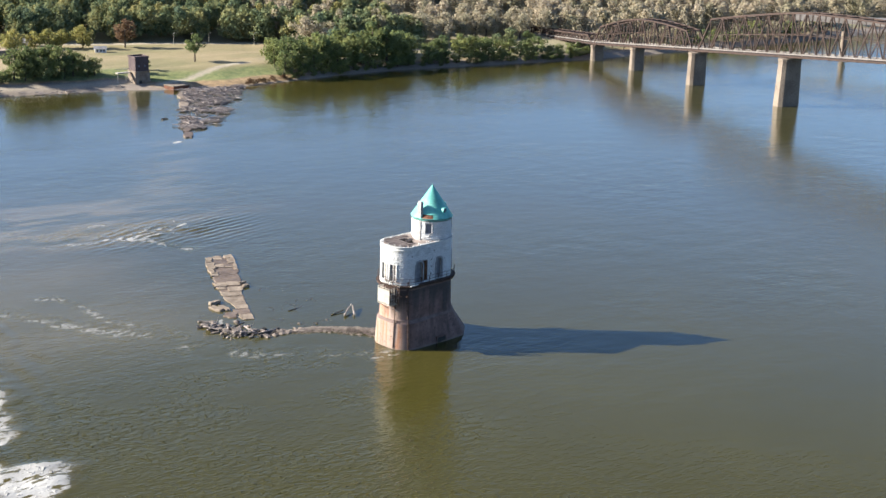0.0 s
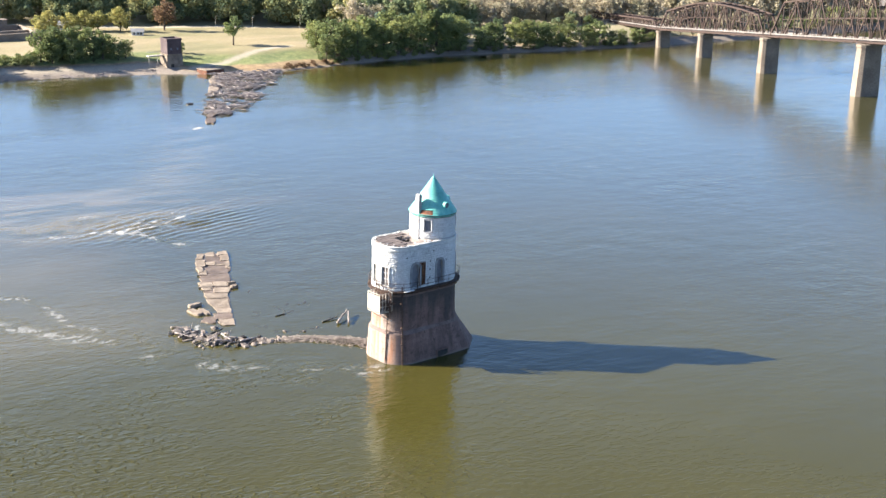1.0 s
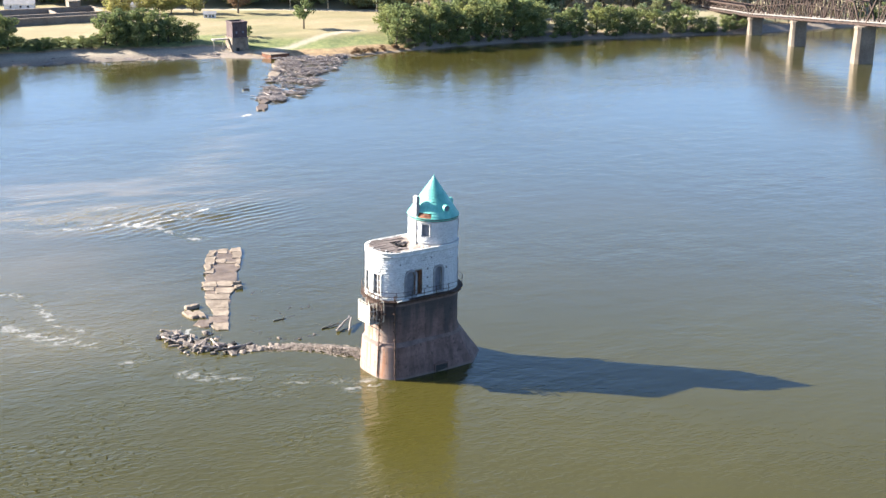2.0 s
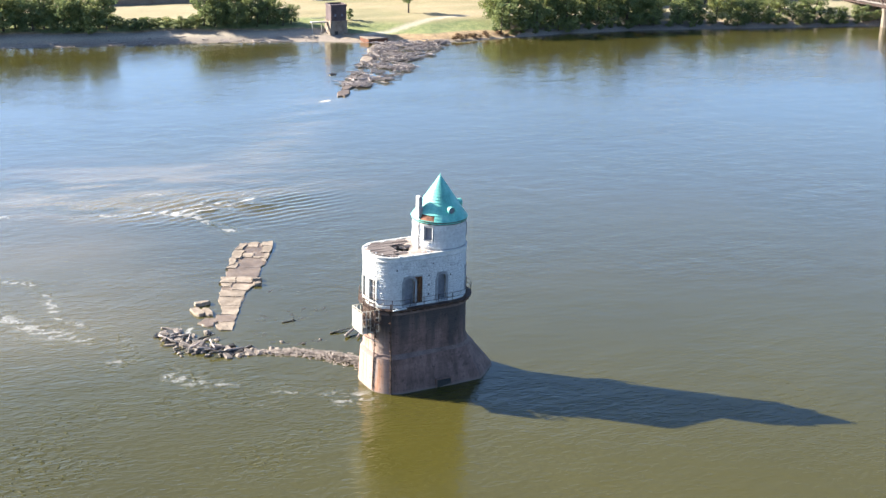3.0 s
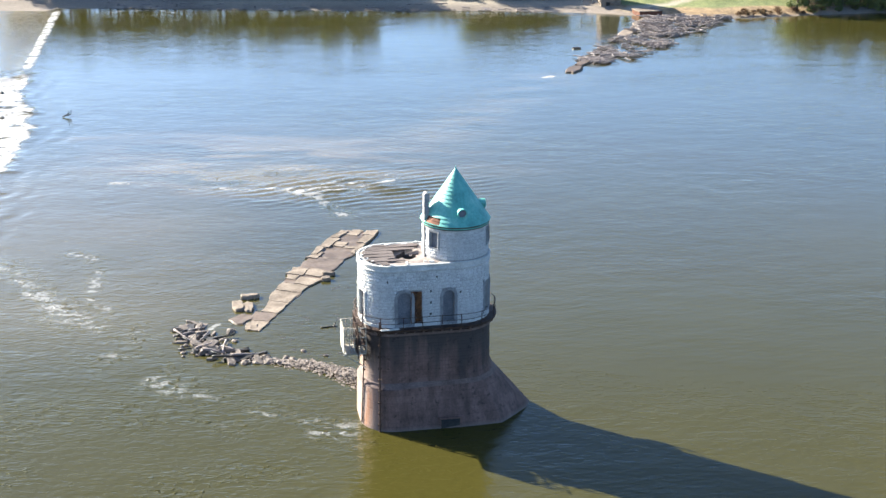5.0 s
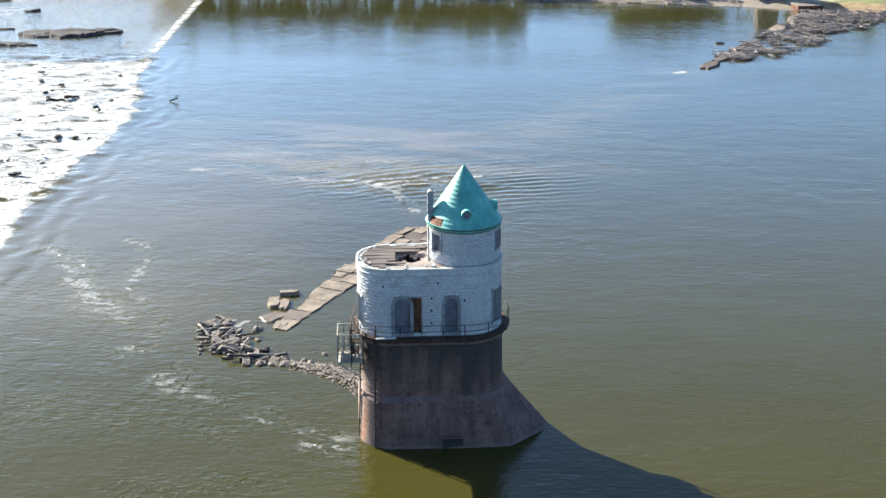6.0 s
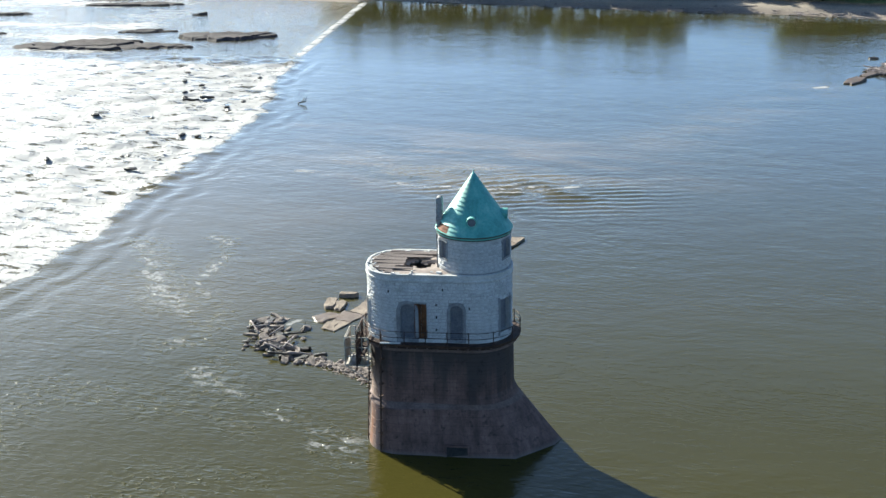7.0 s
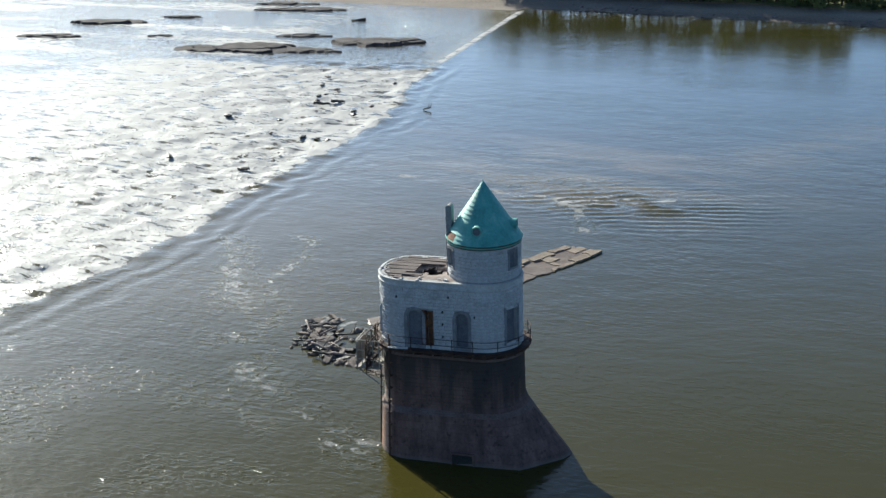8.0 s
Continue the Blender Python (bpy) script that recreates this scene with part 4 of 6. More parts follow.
roof = part("roof", g, ROOF_DECK, tower, "weathered flat roof with a broken hole")
board = Geo()
board.box((0, 0, 0), (1.0, 0.30, 0.06))
board = board.mesh("board", ROOF_BOARD)
rb = random.Random(4)
for j in range(13):
    y = -2.1 + j * 0.34
    x0 = -7.0 + 2.0 * (1 - math.sqrt(max(0.0, 1 - (max(abs(y) - 0.3, 0) / 2.0) ** 2)))
    x1 = -3.9 + rb.uniform(-0.9, 0.9) + (0.6 if y > 0.6 else -0.9 if y < -1.0 else 0)
    x1 = min(x1, -4.75) if abs(y) < 0.8 else x1
    part("board", board, None, roof, m=Matrix.Translation(((x0 + x1) / 2, y, 13.37 + rb.uniform(-0.02, 0.03))) @ Matrix.Rotation(rb.uniform(-0.02, 0.02), 4, "Y") @ Matrix.Diagonal((x1 - x0, 1, 1, 1)))
g = Geo()
for k in range(46):
    q = HALL.at(rb.uniform(0, HALL.length), -rb.uniform(0.0, 0.55) ** 1.0)
    x, y = q[0], q[1]
    if x > -1.9:
        continue
    g.box((x, y, 13.37), (rb.uniform(0.1, 0.4), rb.uniform(0.08, 0.22), rb.uniform(0.05, 0.16)), rb.uniform(0, 3), 0.02)
part("rubble", g, TRIM_STONE, roof, "crumbled stone along the parapet", kind="stuff")
# hall floor and ceiling void, so that the openings look into a dark room
g = Geo()
g.loft([HALL.ring(8.40, -0.3), HALL.ring(8.5, -0.3)])
part("hall_floor", g, DARK_ROOM, tower)

# conical roof in stepped courses, with a torn patch beside the chimney
def cone_r(z):
    return 2.59 * (19.86 - z) / (19.86 - 16.02)


g, torn = Geo(), Geo()
rows, seg = 15, 64
for k in range(rows):
    z0, z1 = 16.02 + 3.84 * k / rows, 16.02 + 3.84 * (k + 1) / rows
    r0, r1 = cone_r(z0) + 0.055, cone_r(z1)
    for i in range(seg):
        a, b = 2 * math.pi * i / seg, 2 * math.pi * (i + 1) / seg
        deg = math.degrees((a + b) / 2)
        gone = k < 2 and 196 < deg < 228
        q = torn if gone else g
        d = 0.09 if gone else 0.0
        ca, sa, cb, sb = math.cos(a), math.sin(a), math.cos(b), math.sin(b)
        q.add([((r0 - d) * ca, (r0 - d) * sa, z0), ((r0 - d) * cb, (r0 - d) * sb, z0), ((r1 - d) * cb, (r1 - d) * sb, z1), ((r1 - d) * ca, (r1 - d) * sa, z1),
               (cone_r(z0) * ca - 0.1 * ca, cone_r(z0) * sa - 0.1 * sa, z0), (cone_r(z0) * cb - 0.1 * cb, cone_r(z0) * sb - 0.1 * sb, z0)],
              [(0, 1, 2, 3), (1, 0, 4, 5)])
cone = part("conical_roof", g, COPPER, tower, "turquoise stepped metal cone roof")
part("torn_patch", torn, TORN, cone, "rust-brown torn patch")
g = Geo()
g.rod((0, 0, 19.7), (0, 0, 20.02), 0.07, 0.015, 8)
g.rod((0, 0, 19.66), (0, 0, 19.74), 0.12, 0.10, 10)
part("finial", g, COPPER, cone)
for z0, z1, o0, o1, mat, nm in ((15.92, 16.0, 0.13, 0.15, DARK_STEEL, "gutter"), (16.0, 16.06, 0.14, 0.15, COPPER, "eave"), (15.80, 15.92, 0.10, 0.12, COPPER, "eave_band"), (15.73, 15.80, 0.09, 0.10, DARK_STEEL, "gutter")):
    g = Geo()
    g.loft([[(*TURRET.at(s, o)[:2], z) for s in TURRET.breaks(0.22)] for z, o in ((z0, 0.0), (z0, o0), (z1, o1), (z1, 0.0))], caps=(False, False))
    part(nm, g, mat, cone)
for a in (-88, 3, 92):
    ca, sa = math.cos(math.radians(a)), math.sin(math.radians(a))
    zc = 16.95
    rc_ = cone_r(zc)
    g = Geo()
    c0, c1 = Vector(((rc_ - 0.5) * ca, (rc_ - 0.5) * sa, zc)), Vector(((rc_ + 0.32) * ca, (rc_ + 0.32) * sa, zc))
    n = 20
    q = (c1 - c0).to_track_quat("Z", "Y").to_matrix()
    def circ(c, rad):
        return [tuple(c + q @ Vector((rad * math.cos(2 * math.pi * i / n), rad * math.sin(2 * math.pi * i / n), 0))) for i in range(n)]
    ax = (c1 - c0).normalized()
    g.loft([circ(c0, 0.36), circ(c1, 0.36), circ(c1, 0.28), circ(c1 - ax * 0.12, 0.28)], caps=(False, False))
    dormer = part("round_dormer", g, COPPER, cone, "round metal vent dormer")
    g = Geo()
    g.loft([circ(c1 - ax * 0.16, 0.29), circ(c1 - ax * 0.10, 0.29)])
    part("louvre", g, SHUTTER, dormer)
# chimney on the west side of the turret
g = Geo()
g.box((-2.30, -0.34, 13.6), (0.40, 0.62, 0.9))
chimney = part("chimney", g, CHIMNEY, tower, "narrow weathered stone chimney")
z = 14.04
while z < 17.7:
    h = rb.uniform(0.26, 0.36)
    g = Geo()
    g.box((-2.30 + rb.uniform(-0.015, 0.015), -0.34 + rb.uniform(-0.02, 0.02), z + h / 2), (0.40, 0.62, h - 0.02), 0, 0.03)
    part("stone", g, CHIMNEY, chimney)
    z += h
g = Geo()
g.rod((-2.30, -0.62, z - 0.02), (-2.30, -0.06, z - 0.02), 0.2, n=12)
part("cap", g, CHIMNEY, chimney, "rounded stone cap")

# access platform with cage on the west end
px0, px1, py0, py1, pz0, pz1 = -8.85, -7.2, -2.15, -0.1, 6.35, 8.45
platform = part("platform", (lambda q: (q.box(((px0 + px1) / 2, (py0 + py1) / 2, pz0), (px1 - px0, py1 - py0, 0.08)), q)[1])(Geo()), PALE_STEEL, tower, "pale steel cage platform hung on the pier")
g = Geo()
g.box((px0, (py0 + py1) / 2, (pz0 + pz1) / 2), (0.05, py1 - py0, pz1 - pz0 - 0.35))
part("panel", g, WHITE_PANEL, platform, "white sheet panel")
bar = Geo()
bar.beam((0, 0, 0), (1, 0, 0), 0.06, 0.06)
bar = bar.mesh("bar", PALE_STEEL)


def strut(parent, a, b, name="bar", me=None):
    a, b = Vector(a), Vector(b)
    m = Matrix.Translation(a) @ (b - a).to_track_quat("X", "Z").to_matrix().to_4x4() @ Matrix.Diagonal(((b - a).length, 1, 1, 1))
    return part(name, me or bar, None, parent, m=m)


for y in (py0, py1):
    for x in (px0, px0 + 0.4, px0 + 0.8, px0 + 1.2, px1):
        strut(platform, (x, y, pz0), (x, y, pz1))
    for z in (pz0 + 0.05, pz0 + 0.7, pz0 + 1.35, pz1):
        strut(platform, (px0, y, z), (px1, y, z))
    strut(platform, (px0, y, pz0), (-7.25, y, pz0 - 1.1))
for x in (px0, px1):
    strut(platform, (x, py0, pz1), (x, py1, pz1))
# steel lattice stair and tangle on the west face
dark_bar = Geo()
dark_bar.beam((0, 0, 0), (1, 0, 0), 0.07, 0.07)
dark_bar = dark_bar.mesh("lattice_bar", DARK_STEEL)
lattice = part("lattice", (lambda q: (q.box((-7.6, -1.6, 7.4), (0.5, 2.6, 0.06)), q)[1])(Geo()), DARK_STEEL, tower, "rusty steel landing and lattice")
rb = random.Random(9)
for k in range(9):
    y = -2.9 + k * 0.33
    strut(lattice, (-7.9, y, 6.3 + rb.uniform(-0.3, 0.3)), (-7.9, y + rb.uniform(-0.06, 0.06), 8.5 + rb.uniform(0, 0.9)), "lattice_bar", dark_bar)
for z in (6.7, 7.0, 7.9, 8.4, 9.2):
    strut(lattice, (-7.9, -2.9, z), (-7.9, -0.2, z + rb.uniform(-0.1, 0.1)), "lattice_bar", dark_bar)
for k in range(4):
    y = -2.8 + k * 0.7
    strut(lattice, (-7.9, y, 6.5), (-7.9, y + 0.7, 8.0), "lattice_bar", dark_bar)
# pipes down the south-west corner
pipe = Geo()
pipe.rod((-6.40, -3.16, -0.3), (-6.22, -2.62, 9.0), 0.07, n=8)
for z in np.arange(0.8, 8.6, 0.9):
    k = (7.9 - z) / 7.9
    pipe.box((-6.22 - 0.16 * k, -2.56 - 0.5 * k, z), (0.26, 0.3, 0.08), -0.4)
part("pipe", pipe, DARK_STEEL, tower, "rusty drain pipe with brackets")
pipe = Geo()
pipe.rod((-7.55, -1.55, 0.4), (-7.28, -1.55, 6.4), 0.05, n=8)
for z in np.arange(0.8, 6.4, 0.8):
    pipe.box((-7.5 + 0.04 * z, -1.55, z), (0.2, 0.2, 0.06))
part("pipe", pipe, DARK_STEEL, tower)
# a plank lying on the walkway, stuff kept on the west landing
g = Geo()
g.box((-5.5, -2.98, 8.5), (1.4, 0.25, 0.06), 0.06)
part("plank", g, TRIM_STONE, tower, "pale plank lying on the walkway")


# rock-faced blocks: the nearest courses one by one, the rest joined
def block_geo(rnd, w=1.0, h=1.0, d=1.0):
    g = Geo()
    i = 0.42
    j = lambda s: rnd.uniform(-s, s)
    vs = [(-0.5, 0, -0.5), (0.5, 0, -0.5), (0.5, 0, 0.5), (-0.5, 0, 0.5)]
    vs += [(sx * (i + j(0.03)), -(0.7 + j(0.3)), sz * (i - 0.04 + j(0.04))) for sx, sz in ((-1, -1), (1, -1), (1, 1), (-1, 1))]
    vs.append((j(0.15), -(1.0 + j(0.3)), j(0.12)))
    g.add([(x * w, y * d, z * h) for x, y, z in vs], [(0, 1, 5, 4), (1, 2, 6, 5), (2, 3, 7, 6), (3, 0, 4, 7), (4, 5, 8), (5, 6, 8), (6, 7, 8), (7, 4, 8)])
    return g


rb = random.Random(12)
BLOCKS = [block_geo(rb, 0.985, 0.97).mesh("stone", WHITE_STONE) for _ in range(8)]


def lay(plan, z0, z1, openings, course, host, near, quota):
    """Courses of blocks along a plan; those that near() picks are pieces of their own, up to the quota."""
    rest = Geo()
    n = int((z1 - z0) / course)
    h = (z1 - z0) / n
    used = 0
    for k in range(n):
        z = z0 + (k + 0.5) * h
        s = rb.uniform(0, 0.4)
        end = s + plan.length
        while s < end - 0.2:
            w = min(rb.uniform(0.30, 0.66), end - s)
            lo_s, hi_s = s, s + w
            for a, b, lo, hi, _ in openings:
                if lo - 0.05 < z < hi + 0.1:
                    for q in (0, plan.length):
                        if lo_s < b + q + 0.1 and hi_s > a + q - 0.1:
                            if a + q - 0.1 - lo_s > hi_s - b - q - 0.1:
                                hi_s = a + q - 0.1
                            else:
                                lo_s = b + q + 0.1
            m, wide = (lo_s + hi_s) / 2, hi_s - lo_s
            clash = wide < 0.1
            if not clash:
                x, y, nx, ny = plan.at(m, -0.005)
                mat = Matrix.Translation((x, y, z)) @ Matrix.Rotation(math.atan2(ny, nx) + math.pi / 2, 4, "Z") @ Matrix.Diagonal((wide, rb.uniform(0.035, 0.075), h, 1))
                if used < quota and near(x, y, z):
                    part("stone", rb.choice(BLOCKS), None, host, m=mat)
                    used += 1
                else:
                    b = block_geo(rb, 0.985, 0.97)
                    rest.add([mat @ Vector(p) for p in b.v], b.f)
            s += w
    part("stonework", rest, WHITE_STONE, host, "rock-faced white stone blocks", kind="stuff")


# ---- broken weir, rocks and driftwood round the tower ----
def broken_slab(rnd, lx, ly, th, ragged=0.16, n=18):
    """A cracked concrete slab with a ragged rim, tilted facets and a rough underside."""
    g = Geo()
    rim = []
    for i in range(n):
        a = 2 * math.pi * i / n
        c, s = math.cos(a), math.sin(a)
        k = 1 / max(abs(c), abs(s)) ** 0.75
        k *= 1 + rnd.uniform(-ragged, ragged)
        rim.append((c * k * lx / 2, s * k * ly / 2))
    lo = [(x * 1.04, y * 1.04, -th) for x, y in rim]
    mid = [(x, y, -0.04 + rnd.uniform(-0.05, 0.02)) for x, y in rim]
    up = [(x * 0.9, y * 0.9, rnd.uniform(-0.02, 0.05)) for x, y in rim]
    g.loft([lo, mid, up], caps=(True, False))
    o = len(g.v)
    g.v.append((0, 0, 0.04))
    t = len(g.v) - 1 - n
    g.f += [(t + i, t + (i + 1) % n, o) for i in range(n)]
    return g


rs = random.Random(21)
# the weir's crest: centre line and width, from the far end to the rocks
CREST = [(-7.2, 44.8, 3.7), (-9.4, 39.7, 4.3), (-11.3, 35.5, 4.2), (-13.0, 31.0, 3.5), (-14.6, 26.6, 2.8), (-16.1, 21.5, 1.8), (-17.4, 17.0, 1.4)]
AX = math.degrees(math.atan2(44.5 - 27.5, -6.9 + 13.9))


def crest(u, v):
    """A point at u (in stretches of the crest) and v (-0.5 to 0.5 across it)."""
    i = max(0, min(int(u), len(CREST) - 2))
    a, b, f = CREST[i], CREST[i + 1], u - i
    w = a[2] + (b[2] - a[2]) * f
    c, s = math.cos(math.radians(AX)), math.sin(math.radians(AX))
    return a[0] + (b[0] - a[0]) * f + s * v * w, a[1] + (b[1] - a[1]) * f - c * v * w


def ragged(u, v):
    """Rims of the crest wander together; inner joints wander less."""
    side = 3.1 if v > 0 else 8.7
    k = min(1.0, abs(v) / 0.5) ** 2
    v += k * (0.16 * noise.noise((u * 1.5, side, 0)) + 0.07 * noise.noise((u * 5.5, side, 4)))
    return u + 0.10 * noise.noise((u * 2.0, v * 4.0, 7.0)), v + 0.05 * noise.noise((u * 4.0, v * 5.0, 2.0))


def weir_panel(u0, u1, v0, v1, top):
    """One flat panel of the weir with worn, wandering rims."""
    rim = []
    for (ua, va), (ub, vb) in (((u0, v0), (u1, v0)), ((u1, v0), (u1, v1)), ((u1, v1), (u0, v1)), ((u0, v1), (u0, v0))):
        n = max(5, int(9 * (abs(ub - ua) + abs(vb - va))))
        rim += [ragged(ua + (ub - ua) * k / n, va + (vb - va) * k / n) for k in range(n)]
    pts = [crest(max(-0.3, u), v) for u, v in rim]
    cx, cy = sum(p[0] for p in pts) / len(pts), sum(p[1] for p in pts) / len(pts)
    g = Geo()

    def ring(k, z, rough):
        return [(cx + (x - cx) * k, cy + (y - cy) * k, z + rough * noise.noise((x * 0.9, y * 0.9, 3.0)) + rs.uniform(-0.012, 0.012)) for x, y in pts]
    g.loft([ring(1.02, -0.8, 0), ring(1.006, top - 0.06, 0.04), ring(0.985, top, 0.05)], caps=(True, True))
    return g


def panel(u0, u1, v0, v1, top, wet=False):
    single("weir_slab", weir_panel(u0, u1, v0, v1, top), WET_CONCRETE if wet else CONCRETE, "damp brown concrete slab of the old weir" if wet else "broken tan concrete weir slab just above the water", "slab", None, "slabs of the broken weir")


# damp deck in four lengths, then the paler plates on it
for u0, u1, top in ((-0.05, 0.9, 0.10), (0.92, 1.8, 0.09), (1.82, 2.7, 0.10), (2.72, 3.5, 0.09), (3.48, 4.75, 0.06), (4.7, 6.0, 0.05)):
    panel(u0, u1, -0.46, 0.5, top, True)
for u0, u1, v0, v1, top in ((-0.12, 0.22, 0.14, 0.5, 0.24), (0.24, 0.62, 0.22, 0.5, 0.20), (-0.08, 0.30, -0.30, 0.02, 0.17), (0.05, 0.55, -0.56, -0.36, 0.24), (0.58, 1.15, -0.56, -0.28, 0.23),
                            (0.70, 0.98, -0.26, 0.02, 0.18), (0.90, 1.02, 0.04, 0.48, 0.16), (1.18, 1.72, -0.58, -0.38, 0.25), (1.50, 1.95, -0.54, -0.24, 0.20), (0.66, 1.3, 0.40, 0.52, 0.16),
                            (2.62, 3.02, -0.58, -0.10, 0.22), (2.56, 2.96, -0.08, 0.42, 0.20), (3.04, 3.3, -0.5, -0.16, 0.18), (3.1, 3.5, -0.1, 0.5, 0.16)):
    panel(u0, u1, v0, v1, top)
for u0, u1, v0, v1 in ((3.52, 3.95, -0.5, 0.5), (3.97, 4.5, -0.5, 0.45), (4.52, 5.05, -0.5, 0.5), (5.07, 5.5, -0.75, 0.5), (5.52, 6.0, -0.6, 0.5)):
    panel(u0, u1, v0, v1, rs.uniform(0.09, 0.14), u0 == 5.07)
for x, y, ln, wd, turn_, top, wet in ((-19.2, 23.0, 2.6, 1.0, 28, 0.26, 0), (-18.2, 22.6, 2.4, 1.0, 30, 0.22, 0), (-18.6, 20.0, 2.6, 1.9, -12, 0.06, 1), (-17.6, 18.2, 1.6, 1.2, 20, 0.10, 0)):
    single("weir_slab", broken_slab(rs, ln, wd, 0.7, 0.18, 14), WET_CONCRETE if wet else CONCRETE, "damp brown concrete slab of the old weir" if wet else "broken tan concrete weir slab just above the water", "slab", pose(x, y, top, rs.uniform(-2, 2), rs.uniform(-2, 2), AX + turn_), "slabs of the broken weir")
for x, y, ln, wd, rz in ((-18.2, 25.4, 1.7, 0.7, 12), (-10.6, 31.4, 1.2, 0.5, 0), (-10.9, 29.9, 0.9, 0.6, 10)):
    single("weir_slab", broken_slab(rs, ln, wd, 0.5), CONCRETE, "small loose concrete slab beside the weir", "slab", pose(x, y, 0.35, rs.uniform(-6, 6), rs.uniform(-6, 6), rz), "slabs of the broken weir")


def stone_geo(rnd, sx, sy, sz, n=10):
    """An angular boulder."""
    g = Geo()
    bm = bmesh.new()
    bmesh.ops.create_icosphere(bm, subdivisions=1, radius=0.5)
    ph = rnd.uniform(0, 50)
    for v in bm.verts:
        k = 1 + 0.45 * noise.noise(v.co * 2.2 + Vector((ph, 0, 0)))
        v.co = Vector((v.co.x * sx * k, v.co.y * sy * k, max(v.co.z, -0.3) * sz * k))
    g.v = [tuple(v.co) for v in bm.verts]
    g.f = [tuple(v.index for v in f.verts) for f in bm.faces]
    bm.free()
    return g


def along(pts, u):
    """A point at fraction u of a polyline."""
    ds = [math.dist(a, b) for a, b in zip(pts, pts[1:])]
    d = u * sum(ds)
    for (a, b), k in zip(zip(pts, pts[1:]), ds):
        if d <= k:
            return a[0] + (b[0] - a[0]) * d / k, a[1] + (b[1] - a[1]) * d / k
        d -= k
    return pts[-1]


RIDGE = [(-5.6, 3.4), (-6.8, 4.7), (-9.0, 7.0), (-12.0, 9.0), (-16.5, 10.3), (-19.5, 11.6)]
rubble = Geo()
for k in range(3300):
    u = rs.random() ** 1.25
    x, y = along(RIDGE, u)
    w = 1.25 * (1 - 0.68 * u)
    if u > 0.62 and rs.random() < 0.55:
        continue
    off = rs.gauss(0, 0.55) * w
    x, y = x + off * 0.45 + rs.uniform(-0.3, 0.3), y + off
    s = rs.uniform(0.09, 0.23) * (1.6 if rs.random() < 0.08 else 1)
    b = stone_geo(rs, s * rs.uniform(1.0, 2.4), s, s * rs.uniform(0.25, 0.5))
    h = max(0.0, 0.5 * (1 - 0.7 * u) * math.exp(-(off / (w * 0.75)) ** 2)) * rs.uniform(0.3, 1.0)
    c, s_ = math.cos(k), math.sin(k)
    rubble.add([(x + p[0] * c - p[1] * s_, y + p[0] * s_ + p[1] * c, h + p[2]) for p in b.v], b.f)
single("rubble_bar", rubble, ROCK, "ridge of pale broken stones running from the pier", "rubble", kind="stuff")
WETS = [stone_geo(rs, 1, 1, 0.7).mesh("wet_boulder", WET_WOOD) for _ in range(4)]
STONES = [stone_geo(rs, 1, 1, 0.7).mesh("boulder", ROCK) for _ in range(6)]
for k in range(40):
    u = rs.random()
    if k < 20:
        x, y = along([(-12, 9.0), (-15, 10.2), (-17.5, 10.3), (-19.6, 11.3)], u)
        y += rs.gauss(0, 0.35)
        s = rs.uniform(0.35, 0.8)
    else:
        x, y = rs.uniform(-23.6, -18.6), rs.uniform(10.6, 17.6)
        if x - y * 0.3 < -28.6 or (x > -20.5 and y > 15):
            continue
        s = rs.uniform(0.3, 0.6)
    m = Matrix.Translation((x, y, 0.05)) @ Matrix.Rotation(rs.uniform(0, 6), 4, "Z") @ Matrix.Diagonal((s * rs.uniform(1, 1.9), s, s * 0.8, 1))
    single("boulder", rs.choice(STONES), ROCK, "grey angular boulder in the shallows", "rock", m, "boulders off the tower")
for k in range(58):
    u = rs.random()
    x, y = along([(-17.0, 10.4), (-19.0, 11.2), (-20.8, 12.2), (-21.8, 14.2), (-22.6, 16.6), (-23.4, 18.2)], u)
    x, y = x + rs.gauss(0, 0.8), y + rs.gauss(0, 0.75)
    ln = rs.uniform(0.6, 2.2)
    single("flat_rock", broken_slab(rs, ln, ln * rs.uniform(0.25, 0.5), 0.3, 0.26, 9), ROCK if k % 3 else WET_WOOD, "tilted flat slab of grey rock" if k % 3 else "dark wet slab of rock at the water", "rock", pose(x, y, rs.uniform(0.04, 0.26), rs.uniform(-16, 16), rs.uniform(-12, 12), rs.uniform(0, 180)), "flat rocks off the tower")
# dark bits in the still shallows behind the weir
SHALLOWS = [(-6.3, 20.5, 7), (-9.4, 20.0, 6), (-12.0, 19.3, 9), (-12.6, 12.2, 4), (-10.6, 11.2, 4), (-8.6, 11.7, 4), (-9.2, 17.3, 5), (-10.2, 27.5, 3), (-8.3, 27.0, 3), (-6.6, 14.5, 5), (-14.2, 15.0, 4), (-21.6, 21.4, 4)]
for cx, cy, n in SHALLOWS:
    for k in range(n):
        s = rs.uniform(0.15, 0.5)
        single("sunken_stone", rs.choice(WETS), WET_WOOD, "small dark stone breaking the still shallows", "rock", Matrix.Translation((cx + rs.gauss(0, 0.75), cy + rs.gauss(0, 0.45), -0.02)) @ Matrix.Rotation(rs.gauss(0.2, 0.4), 4, "Z") @ Matrix.Diagonal((s * rs.uniform(1.2, 3.0), s * 0.7, s * 0.25, 1)), "stones in the shallows")
